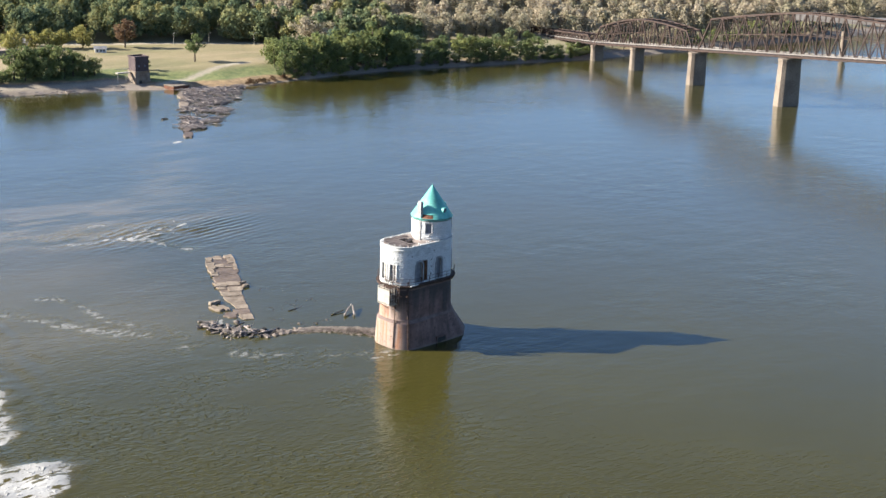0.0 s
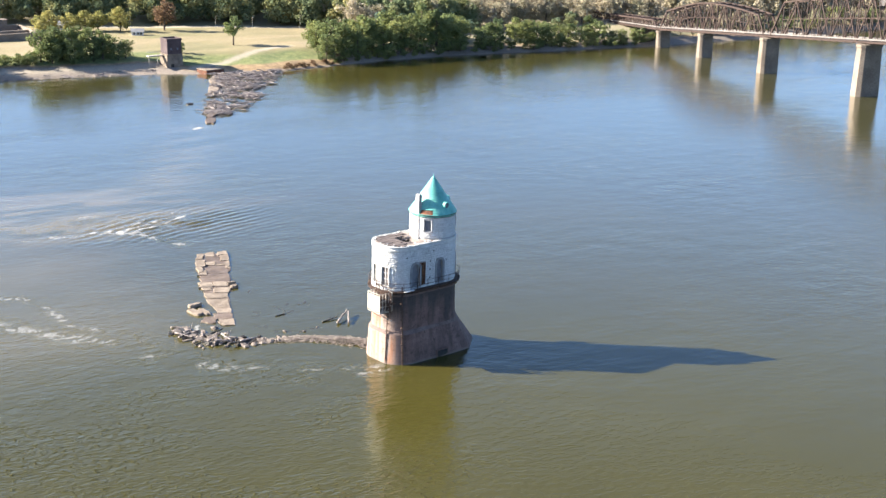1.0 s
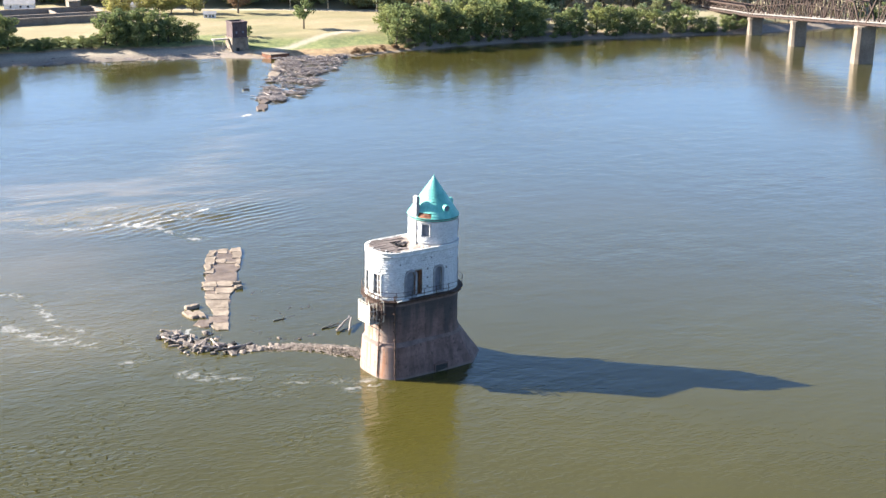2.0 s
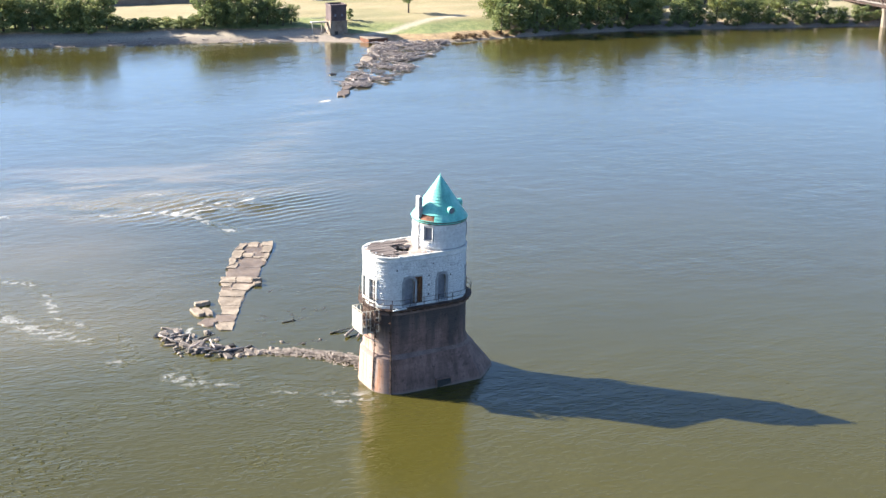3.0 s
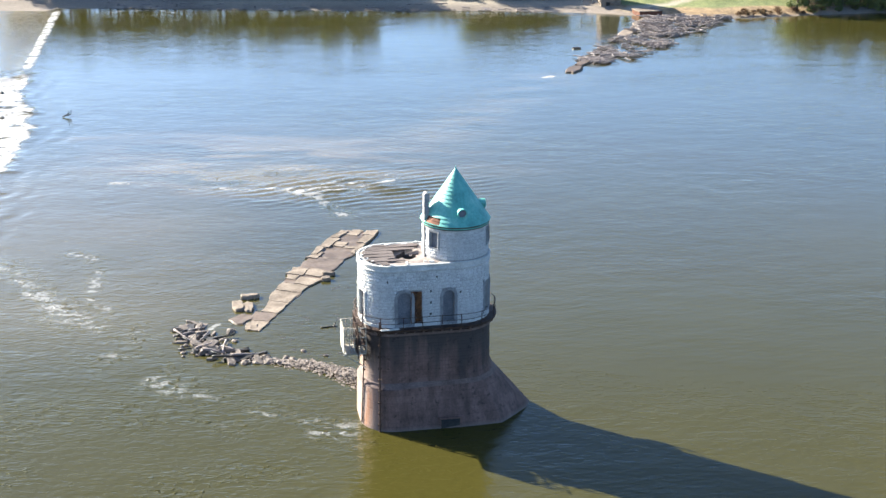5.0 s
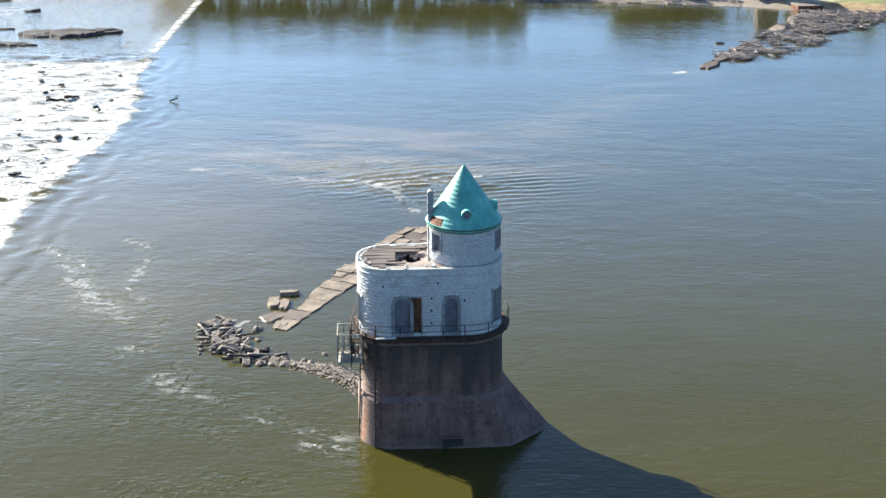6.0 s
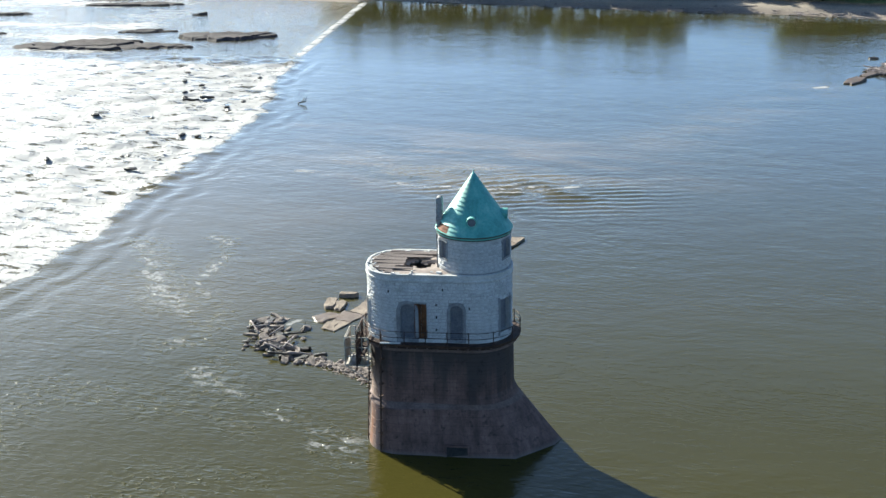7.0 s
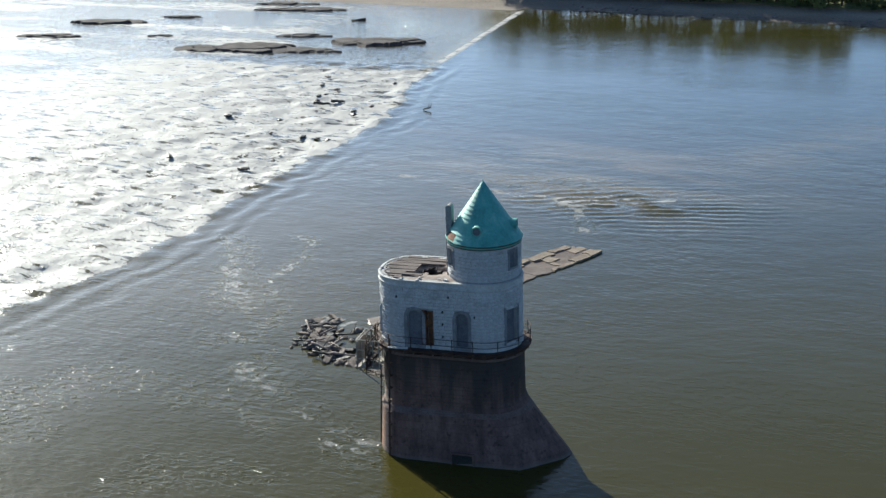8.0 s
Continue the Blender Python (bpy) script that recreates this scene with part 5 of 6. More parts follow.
for x, y, s in ((-12.6, 12.0, 0.45), (-10.6, 10.9, 0.35), (-19.4, 16.8, 0.9), (-8.6, 11.5, 0.3), (-14.0, 10.8, 0.45)):
    single("boulder", rs.choice(STONES), ROCK, "grey angular boulder in the shallows", "rock", Matrix.Translation((x, y, 0.05)) @ Matrix.Rotation(rs.uniform(0, 6), 4, "Z") @ Matrix.Diagonal((s * 1.5, s, s * 0.8, 1)), "boulders off the tower")


def log_geo(rnd, ln, r, bend=0.12, n=6):
    g = Geo()
    pts, k = [], 6
    for i in range(k):
        t = i / (k - 1)
        pts.append(Vector((ln * (t - 0.5), rnd.uniform(-bend, bend) * r * 3, rnd.uniform(-bend, bend) * r * 2)))
    rings = []
    for i, p in enumerate(pts):
        rr = r * (1 - 0.45 * i / (k - 1)) * rnd.uniform(0.9, 1.1)
        rings.append([(p.x, p.y + rr * math.cos(2 * math.pi * j / n), p.z + rr * math.sin(2 * math.pi * j / n)) for j in range(n)])
    g.loft(rings)
    return g


def snag_log(label, x, y, z, ln, r, rz, ry, mat=DRIFTWOOD, twigs=3, seed=0):
    rnd = random.Random(seed)
    ob = thing("driftwood_log", label, "log", pose(x, y, z, 0, ry, rz), "driftwood logs")
    part("trunk", log_geo(rnd, ln, r), mat, ob, smooth=True)
    for k in range(twigs):
        t = rnd.uniform(-0.2, 0.45) * ln
        q = Geo()
        q.rod((t, 0, 0), (t + rnd.uniform(0.1, 0.5), rnd.uniform(-0.9, 0.9), rnd.uniform(0.3, 1.0)), r * 0.4, r * 0.12, 5)
        part("branch", q, mat, ob)
    return ob


snag_log("bare pale log with its root end up, by the stone ridge", -4.6, 12.5, 0.45, 3.6, 0.16, 42, -8, DRIFTWOOD, 0, 1)
snag_log("thin bare log beside the stone ridge", -4.0, 12.0, 0.4, 3.2, 0.12, 62, -8, DRIFTWOOD, 0, 2)
snag_log("dark log lying in the shallows", -6.0, 13.0, 0.12, 2.4, 0.09, 12, -2, WET_WOOD, 2, 12)
for k in range(14):
    x, y = along([(-17.5, 10.6), (-20.4, 11.8), (-22.4, 14.6), (-23.6, 17.4)], rs.random())
    snag_log("grey log caught among the flat rocks", x + rs.gauss(0, 0.7), y + rs.gauss(0, 0.6), rs.uniform(0.22, 0.4), rs.uniform(1.2, 2.8), rs.uniform(0.06, 0.14), rs.gauss(25, 45), rs.uniform(-7, 7), DRIFTWOOD if k % 3 else WET_WOOD, k % 2, 60 + k)
snag_log("dark sunken log by the weir", -19.8, 15.4, 0.2, 1.9, 0.12, 12, -5, WET_WOOD, 3, 3)
snag_log("dark branch in the calm water", -10.4, 17.5, 0.05, 1.6, 0.07, 10, 0, WET_WOOD, 3, 4)
snag_log("forked dark snag at the bar's edge", -50.6, 101.3, 0.25, 1.3, 0.12, 15, -12, WET_WOOD, 6, 5)

# foam-washed rocks and stranded wood on the bar
for k in range(24):
    y = rs.uniform(60, 138)
    d = abs(rs.gauss(0, 10)) + 2.5
    x = float(bar_edge(np.array([y]))[0]) - d
    s = rs.uniform(0.4, 1.1)
    m = Matrix.Translation((x, y, 0.05)) @ Matrix.Rotation(rs.uniform(0, 6), 4, "Z") @ Matrix.Diagonal((s * rs.uniform(1, 2), s, s * 0.7, 1))
    single("wet_boulder", rs.choice(WETS), WET_WOOD, "dark wet boulder in the rapids", "rock", m, "boulders in the rapids")
for x, y, ln, rz in ((-68.0, 99.9, 2.6, 8), (-66.3, 102.0, 2.2, 14)):
    snag_log("dark log stranded in the rapids", x, y, 0.3, ln, 0.28, rz, 2, WET_WOOD, 0, int(ln * 100 + y))


def ledge_geo(rnd, a, b, z):
    """A ragged plate of rock, half lengths a and b, thinning to points."""
    m = 20
    rim = []
    for i in range(m):
        t = 2 * math.pi * i / m
        rim.append((a * math.cos(t) * rnd.uniform(0.85, 1.1), math.copysign(b * abs(math.sin(t)) ** 1.3 * rnd.uniform(0.5, 1.25), math.sin(t))))
    slope = rnd.uniform(-0.03, 0.03), rnd.uniform(0.04, 0.22)
    g = Geo()
    top = [(x, y, z + x * slope[0] * 0.3 + y * slope[1] + rnd.uniform(-0.03, 0.03)) for x, y in rim]
    g.loft([[(x * 1.12, y * 1.5 - 0.15, -0.3) for x, y in rim], [(x, y, zz - 0.06) for x, y, zz in top], [(x * 0.9, y * 0.8, zz) for x, y, zz in top]])
    return g


def shelf(x, y, lx, ly, h):
    """A long low ledge of bedded rock: plates shingled on one another."""
    ob = thing("rock_shelf", "low dark ledge of bedded rock in the rapids", "rock", pose(x, y, -0.3, 0, 0, rs.uniform(7, 13)), "rock shelves in the rapids")
    for k in range(max(4, int(lx * 1.0))):
        f = rs.uniform(-0.40, 0.40)
        a, b = lx * rs.uniform(0.09, 0.24) * (1.15 - abs(f)), ly * rs.uniform(0.08, 0.24)
        part("ledge", ledge_geo(rs, a, b, h * rs.uniform(0.1, 1.15) * (1 - 1.2 * abs(f))), SHELF_ROCK, ob, m=pose(f * lx, rs.uniform(-0.34, 0.34) * ly * (1 - abs(f)), 0, 0, 0, rs.uniform(-6, 6)))


for x, y, lx, ly, h in ((-107, 141.5, 28, 7.5, 0.72), (-95, 143.5, 15, 4.6, 0.5), (-86, 154.5, 17, 9.0, 0.85), (-80, 156.0, 10, 5.0, 0.6), (-157, 144.6, 14, 4.6, 0.55), (-157, 163.8, 19, 5.5, 0.6), (-104, 158, 12, 3.0, 0.4), (-123, 190, 20, 4.6, 0.5), (-144, 174, 9, 2.6, 0.4), (-102, 179.4, 4, 2.0, 0.7), (-134, 151, 6, 1.6, 0.3), (-130, 197, 16, 3.6, 0.4)):
    shelf(x, y, lx, ly, h)

# ---- driftwood raft at the landing ----
LOGS = [log_geo(rs, 1.0, 0.06, 0.2, 5).mesh("driftwood_log", DRIFTWOOD) for _ in range(6)]
RAFT = [((53.1, 184), (72, 183.2)), ((51.5, 179), (68, 178.5)), ((49.5, 174.5), (64.5, 172)), ((46.5, 168), (60.8, 166)), ((42.8, 161.2), (52, 160.5)), ((40.5, 156.5), (52.5, 154.5)), ((37.8, 150.5), (49, 149.3)), ((34.3, 142.6), (41, 139.5)), ((32.6, 139), (36, 136.5))]


def raft_place():
    u = rs.random() * (len(RAFT) - 1)
    i = int(u)
    (a, b), (c, d) = RAFT[i], RAFT[i + 1]
    f, w = u - i, rs.random()
    p0 = (a[0] + (c[0] - a[0]) * f, a[1] + (c[1] - a[1]) * f)
    p1 = (b[0] + (d[0] - b[0]) * f, b[1] + (d[1] - b[1]) * f)
    return p0[0] + (p1[0] - p0[0]) * w, p0[1] + (p1[1] - p0[1]) * w, u / (len(RAFT) - 1)


pile = Geo()
for k in range(4200):
    x, y, u = raft_place()
    if fbm(np.array([x * 0.35]), np.array([y * 0.30]), 101)[0] < 0.34 + 0.14 * u or fbm(np.array([x * 0.12]), np.array([y * 0.7]), 103)[0] < 0.36 + 0.14 * u:
        continue
    ln, r = rs.uniform(0.4, 2.4) * (1.9 if k % 40 == 0 else 1), rs.uniform(0.03, 0.13)
    a = rs.gauss(0.15, 0.6)
    x, y = x + rs.gauss(0, 0.3), y + rs.gauss(0, 0.6)
    z = rs.uniform(0.05, 0.75 - 0.4 * u)
    dx, dy = math.cos(a) * ln / 2, math.sin(a) * ln / 2
    if k % 16 == 0:
        single("driftwood_log", LOGS[k % 6], DRIFTWOOD, "bleached log on the driftwood raft", "log", Matrix.Translation((x, y, z + 0.2)) @ Matrix.Rotation(a, 4, "Z") @ Matrix.Diagonal((ln * 1.3, r * 16, r * 16, 1)), "logs on the driftwood raft")
    else:
        pile.rod((x - dx, y - dy, z), (x + dx, y + dy, z + rs.uniform(-0.15, 0.15)), r, r * 0.6, 5)
single("driftwood_raft", pile, DRIFTWOOD, "raft of bleached driftwood stranded at the landing", "driftwood", kind="stuff")
for x, y, lx, ly, rz, t in ((30.0, 131.2, 4.6, 2.0, 60, 0.35), (32.4, 136.4, 3.4, 1.6, 50, 0.3), (51.0, 175.5, 9, 3.4, 66, 0.35), (45.6, 165.0, 8, 2.4, 66, 0.3)):
    single("apron_slab", broken_slab(rs, lx, ly, 1.0), WET_CONCRETE if lx < 7 else CONCRETE, "worn concrete slab among the driftwood", "slab", pose(x, y, t, 2, -3, rz), "slabs of the landing")
single("driftwood_lump", ledge_geo(rs, 0.9, 0.5, 0.25), WET_WOOD, "dark lump of driftwood in calm water", "driftwood", pose(33.6, 150.6, 0, 0, 0, 5))
# sheet-pile landing
landing = thing("landing", "rusty sheet-pile landing with a concrete deck", "landing", pose(54.4, 187.2, 0, 0, 0, 12) @ Matrix.Diagonal((0.78, 1.0, 0.9, 1.0)))
g = Geo()
g.box((0, 0, 0.2), (6.6, 4.0, 1.9))
part("wall", g, TORN, landing, "rusty brown sheet-pile wall")
g = Geo()
g.box((0, 0, 1.25), (6.9, 4.3, 0.2), 0, 0.05)
part("deck", g, CONCRETE, landing, "pale concrete deck")

# wrack line on the west beach
for k in range(150):
    x = rs.uniform(-62, 43)
    y = float(shore_y(np.array([x]))[0]) + abs(rs.gauss(0, 1.8)) + 0.1
    z = ground_z(x, y)
    if k % 2:
        s = rs.uniform(0.25, 0.8)
        single("boulder", rs.choice(STONES), ROCK, "grey stone on the muddy beach", "rock", Matrix.Translation((x, y, z + 0.03)) @ Matrix.Rotation(rs.uniform(0, 6), 4, "Z") @ Matrix.Diagonal((s * 1.6, s, s * 0.6, 1)), "stones on the beach")
    else:
        ln, r = rs.uniform(1.0, 3.2), rs.uniform(0.06, 0.14)
        single("driftwood_log", rs.choice(LOGS), DRIFTWOOD, "bleached log washed up on the beach", "log", Matrix.Translation((x, y, z + r)) @ Matrix.Rotation(rs.gauss(0, 0.4), 4, "Z") @ Matrix.Diagonal((ln, r * 16, r * 16, 1)), "logs on the beach")
# ---- intake house on the bank ----
house = thing("intake_house", "small concrete and brick intake house on the bank", "house", pose(47.6, 195.4, 0, 0, 0, 4) @ Matrix.Diagonal((0.78, 0.82, 1.0, 1.0)))
g = Geo()
g.loft([[(sx * (2.6 + o), sy * (2.4 + o), z) for sx, sy in ((-1, -1), (1, -1), (1, 1), (-1, 1))] for z, o in ((-1.5, 0.35), (0.4, 0.25), (4.0, 0.0), (4.05, 0.15), (4.25, 0.15))])
part("plinth", g, CONCRETE, house, "tapered concrete lower storey")
g = Geo()
g.box((0, 0, 5.9), (4.9, 4.5, 3.3))
brick = part("wall", g, BRICK_DARK, house, "dark red brick upper storey")
g = Geo()
g.box((0, 0, 7.6), (5.2, 4.8, 0.16), 0, 0.04)
part("roof", g, BRICK_DARK, house)
for x, z, w, h, nm in ((-0.9, 1.35, 1.0, 0.9, "opening"), (1.5, 0.55, 1.1, 1.0, "opening")):
    g = Geo()
    g.box((x, -2.62 + (0.06 if z > 1 else 0), z), (w, 0.3, h))
    part(nm, g, DARK_ROOM, house, "dark square opening")
for x in (-1.1, 1.1):
    g = Geo()
    g.box((x, -2.24, 5.5), (0.55, 0.1, 0.5))
    w_ = part("window", g, SHUTTER, house, "small boarded window")
    q = Geo()
    q.box((x, -2.3, 5.2), (0.7, 0.14, 0.08))
    part("sill", q, BRICK_DARK, w_)
g = Geo()
for sx, sy, w, d in ((0, -2.3, 5.1, 0.22), (0, 2.3, 5.1, 0.22), (-2.5, 0, 0.22, 4.4), (2.5, 0, 0.22, 4.4)):
    g.box((sx, sy, 7.86), (w, d, 0.36), 0, 0.03)
part("parapet", g, BRICK_DARK, house, "low brick parapet")
g = Geo()
g.box((-5.4, 0.6, 3.75), (5.0, 1.6, 0.3))
gantry = part("gantry", g, PALE_STEEL, house, "pale walkway from the bank to the house")
for x in (-7.4, -4.4):
    q = Geo()
    q.rod((x, 0.6, 0.5), (x, 0.6, 3.7), 0.12, n=6)
    part("leg", q, PALE_STEEL, gantry)
for y in (-0.15, 1.35):
    q = Geo()
    q.rod((-7.8, y, 4.7), (-2.9, y, 4.7), 0.05, n=5)
    part("handrail", q, PALE_STEEL, gantry)

# ---- truss bridge ----
BA, BB = Vector((194.8, 178.0, 0)), Vector((185.3, 94.2, 0))
BDIR = (BB - BA).normalized()
BSIDE = Vector((-BDIR.y, BDIR.x, 0))


def deck_z(s):
    return 5.35 + (0.0905 if s > 0 else 0.045) * s


def on_bridge(s, side, up):
    p = BA + BDIR * s + BSIDE * side
    return Vector((p.x, p.y, deck_z(s) + up))


bridge = thing("truss_bridge", "old rusty steel truss bridge on concrete piers", "bridge", None)
unit = Geo()
unit.beam((0, 0, 0), (1, 0, 0), 1.0, 1.0)
UNIT = unit.mesh("member", BRIDGE_STEEL)


def member(parent, a, b, w, name="member"):
    m = Matrix.Translation(a) @ (b - a).to_track_quat("X", "Z").to_matrix().to_4x4() @ Matrix.Diagonal(((b - a).length, w, w, 1))
    return part(name, UNIT, None, parent, m=m)


HALF = 2.4
for s0, s1, nm in ((-60, 0, "approach"), (0, 48.4, "span"), (48.4, 84.2, "span"), (84.2, 140, "span")):
    g = Geo()
    a, b = on_bridge(s0, 0, 0.1), on_bridge(s1, 0, 0.1)
    g.beam(a, b, 2 * HALF + 0.3, 0.25)
    deck = part("deck", g, BRIDGE_STEEL, bridge)
    for sd in (-HALF - 0.12, HALF + 0.12):
        g = Geo()
        g.beam(on_bridge(s0, sd, 0.62), on_bridge(s1, sd, 0.62), 0.1, 0.36)
        part("parapet", g, RAIL_PALE, deck, "pale guard rail")
        member(deck, on_bridge(s0, sd * 0.97, -0.12), on_bridge(s1, sd * 0.97, -0.12), 0.4, "stringer")
    k = s0
    while k < s1 - 0.1:
        member(deck, on_bridge(k, -HALF - 0.4, -0.25), on_bridge(k, HALF + 0.4, -0.25), 0.3, "floor_beam")
        k += max(1.9, 1.9 + 0.012 * k)


def truss(s0, s1, panels, top):
    """Two truss planes with posts and diagonals between s0 and s1; top(u) is the height of the top chord."""
    sp = part("span", (lambda q: (q.beam(on_bridge(s0, -HALF, 0.0), on_bridge(s1, -HALF, 0.0), 0.28, 0.34), q)[1])(Geo()), BRIDGE_STEEL, bridge, "steel truss span")
    member(sp, on_bridge(s0, HALF, 0), on_bridge(s1, HALF, 0), 0.3, "bottom_chord")
    for sd in (-HALF, HALF):
        for i in range(panels):
            u0, u1 = i / panels, (i + 1) / panels
            a0, a1 = s0 + (s1 - s0) * u0, s0 + (s1 - s0) * u1
            h0, h1 = top(u0), top(u1)
            end0, end1 = i == 0, i == panels - 1
            if end0:
                member(sp, on_bridge(a0, sd, 0), on_bridge(a1, sd, h1), 0.38, "end_post")
            elif end1:
                member(sp, on_bridge(a0, sd, h0), on_bridge(a1, sd, 0), 0.38, "end_post")
            else:
                member(sp, on_bridge(a0, sd, h0), on_bridge(a1, sd, h1), 0.42, "top_chord")
                f = i % 2 == 0
                member(sp, on_bridge(a0, sd, h0 if f else 0), on_bridge(a1, sd, 0 if f else h1), 0.25, "diagonal")
                m0, m1 = (h0 + 0) / 2, h1 / 2
                member(sp, on_bridge(a0, sd, m0), on_bridge(a1, sd, m1), 0.15, "strut")
                am = (a0 + a1) / 2
                member(sp, on_bridge(am, sd, 0), on_bridge(am, sd, (h0 + h1) / 2), 0.12, "hanger")
            if not end1:
                member(sp, on_bridge(a1, sd, 0), on_bridge(a1, sd, h1), 0.22, "post")
    for i in range(1, panels):
        u = i / panels
        a, h = s0 + (s1 - s0) * u, top(u)
        member(sp, on_bridge(a, -HALF, h), on_bridge(a, HALF, h), 0.22, "cross_beam")
        if i < panels - 1:
            u2 = (i + 1) / panels
            member(sp, on_bridge(a, -HALF, h), on_bridge(s0 + (s1 - s0) * u2, HALF, top(u2)), 0.14, "lateral")
    return sp


truss(0.3, 47.0, 16, lambda u: 4.6 + (3.0 + 1.0 * u) * (1 - abs(2 * (u - 0.42) / (1.16 if u > 0.42 else 0.84)) ** 1.6))
truss(49.4, 139, 20, lambda u: 6.6 + 4.6 * (1 - abs(2 * (u - 0.42) / 1.16) ** 1.5))
truss(-59, -0.6, 22, lambda u: 2.4)


def pier_part(s, w_top, w_bot, t, side=0.0):
    top, g = on_bridge(s, side, -0.5), Geo()
    u, v = BSIDE, BDIR
    rings = []
    for z, k, o in ((-2.0, 1.0, 0.0), (0.0, 1.0, 0.0), (top.z - 0.7, 0.0, 0.0), (top.z - 0.65, 0.0, 0.18), (top.z, 0.0, 0.18)):
        hw = (w_top + (w_bot - w_top) * k) / 2 + o
        ht = (t + 0.5 * k) / 2 + o
        ring = []
        for a, b in ((-1, -0.55), (-0.75, -1), (0.75, -1), (1, -0.55), (1, 0.55), (0.75, 1), (-0.75, 1), (-1, 0.55)):
            p = Vector((top.x, top.y, 0)) + u * (hw * a) + v * (ht * b)
            ring.append((p.x, p.y, z))
        rings.append(ring)
    g.loft(rings)
    return part("pier", g, PIER_CONC, bridge, "tall tapered concrete pier")


for s, wt, wb, t, side in ((0, 4.3, 4.3, 1.7, -0.8), (20.4, 4.5, 4.7, 1.9, -1.0), (48.4, 5.5, 5.8, 2.4, -1.5), (84.2, 6.6, 7.4, 2.8, -1.0), (130, 7.2, 7.5, 3, -1.0)):
    pier_part(s, wt, wb, t, side)
for s in (-10, -20, -30, -40, -50):
    pier_part(s, 3.6, 3.8, 0.8)

# pale road bridge far behind
far_bridge = thing("road_bridge", "pale concrete road bridge behind the truss bridge", "bridge")
g = Geo()
g.beam((275.5, 167, 11.4), (330, 63, 12.6), 7.0, 1.9)
part("deck", g, RAIL_PALE, far_bridge)
for k in range(4):
    x, y = 283 + 12.0 * k, 152.7 - 22.9 * k
    g = Geo()
    g.rod((x, y, -2), (x, y, 10.6 + 0.25 * k), 1.1, n=10)
    part("pier", g, PIER_CONC, far_bridge)


# ---- trees ----
def leaf_mesh(name, mat, blobs, n, size, seed, squash=0.8, fill=0.2):
    """Small leaf clumps on and in balls (x, y, z, radius), each facing roughly outwards."""
    rng = np.random.default_rng(seed)
    bl = np.asarray(blobs, float)
    d = rng.normal(size=(len(bl), n, 3))
    d /= np.linalg.norm(d, axis=2, keepdims=True)
    rad = bl[:, None, 3:4] * rng.random((len(bl), n, 1)) ** fill
    p = (bl[:, None, :3] + d * rad * np.array([1, 1, squash])).reshape(-1, 3)
    nm = (d + 0.65 * rng.normal(size=d.shape) + np.array([0, 0, 0.25])).reshape(-1, 3)
    nm /= np.linalg.norm(nm, axis=1, keepdims=True)
    t = np.cross(nm, rng.normal(size=nm.shape))
    t /= np.linalg.norm(t, axis=1, keepdims=True)
    b = np.cross(nm, t)
    s = size * rng.uniform(0.6, 1.35, (len(p), 1))
    w = s * rng.uniform(0.5, 0.95, (len(p), 1))
    co = np.stack([p - t * s - b * w * 0.3, p - b * w + nm * s * 0.2, p + t * s + b * w * 0.2, p + b * w - nm * s * 0.15], 1).reshape(-1, 3)
    me = bpy.data.meshes.new(name)
    me.vertices.add(len(co))
    me.vertices.foreach_set("co", co.ravel())
    me.loops.add(len(co))
    me.loops.foreach_set("vertex_index", np.arange(len(co)))
    me.polygons.add(len(p))
    me.polygons.foreach_set("loop_start", np.arange(0, len(co), 4))
    me.materials.append(mat)
    me.update()
    me.validate()
    return me


def tree_kind(seed, h, spread, leaves, mat, low=0.25, size=0.36):
    """A tree of height h: tapered trunk, limbs, and a crown of leaf clumps round the limb ends."""
    rnd = random.Random(seed)
    ob = thing("tree", "", "tree")
    wood, blobs = Geo(), []
    lean = (rnd.uniform(-0.06, 0.06) * h, rnd.uniform(-0.06, 0.06) * h)
    mid, topp = Vector((lean[0] * 0.5, lean[1] * 0.5, h * 0.5)), Vector((lean[0], lean[1], h * 0.9))
    wood.rod((0, 0, -0.6), mid, 0.032 * h, 0.02 * h, 8, False)
    wood.rod(mid, topp, 0.02 * h, 0.005 * h, 7, False)
    ends = []
    for k in range(11):
        t = low + (0.92 - low) * (k + rnd.random()) / 11
        a = k * 2.4 + rnd.uniform(-0.4, 0.4)
        reach = spread * (0.45 + 0.55 * math.sin(math.pi * min(1, (t - low) / (1 - low) * 0.75 + 0.2))) * rnd.uniform(0.75, 1.15)
        p = Vector((lean[0] * t, lean[1] * t, h * t * 0.85))
        e = p + Vector((math.cos(a) * reach, math.sin(a) * reach, h * rnd.uniform(0.05, 0.16)))
        wood.rod(p, e, 0.011 * h, 0.003 * h, 5, False)
        ends += [e, p + (e - p) * 0.55]
    ends.append(topp)
    per = leaves // len(ends)
    for e in ends:
        blobs.append((*e, spread * rnd.uniform(0.30, 0.50)))
    part("trunk", wood, BARK, ob)
    part("crown", leaf_mesh("crown", mat, blobs, per, size, seed, 1.0 if mat is LEAF_PALE else 0.9, 0.35 if mat is LEAF_PALE else 0.25), mat, ob)
    return ob


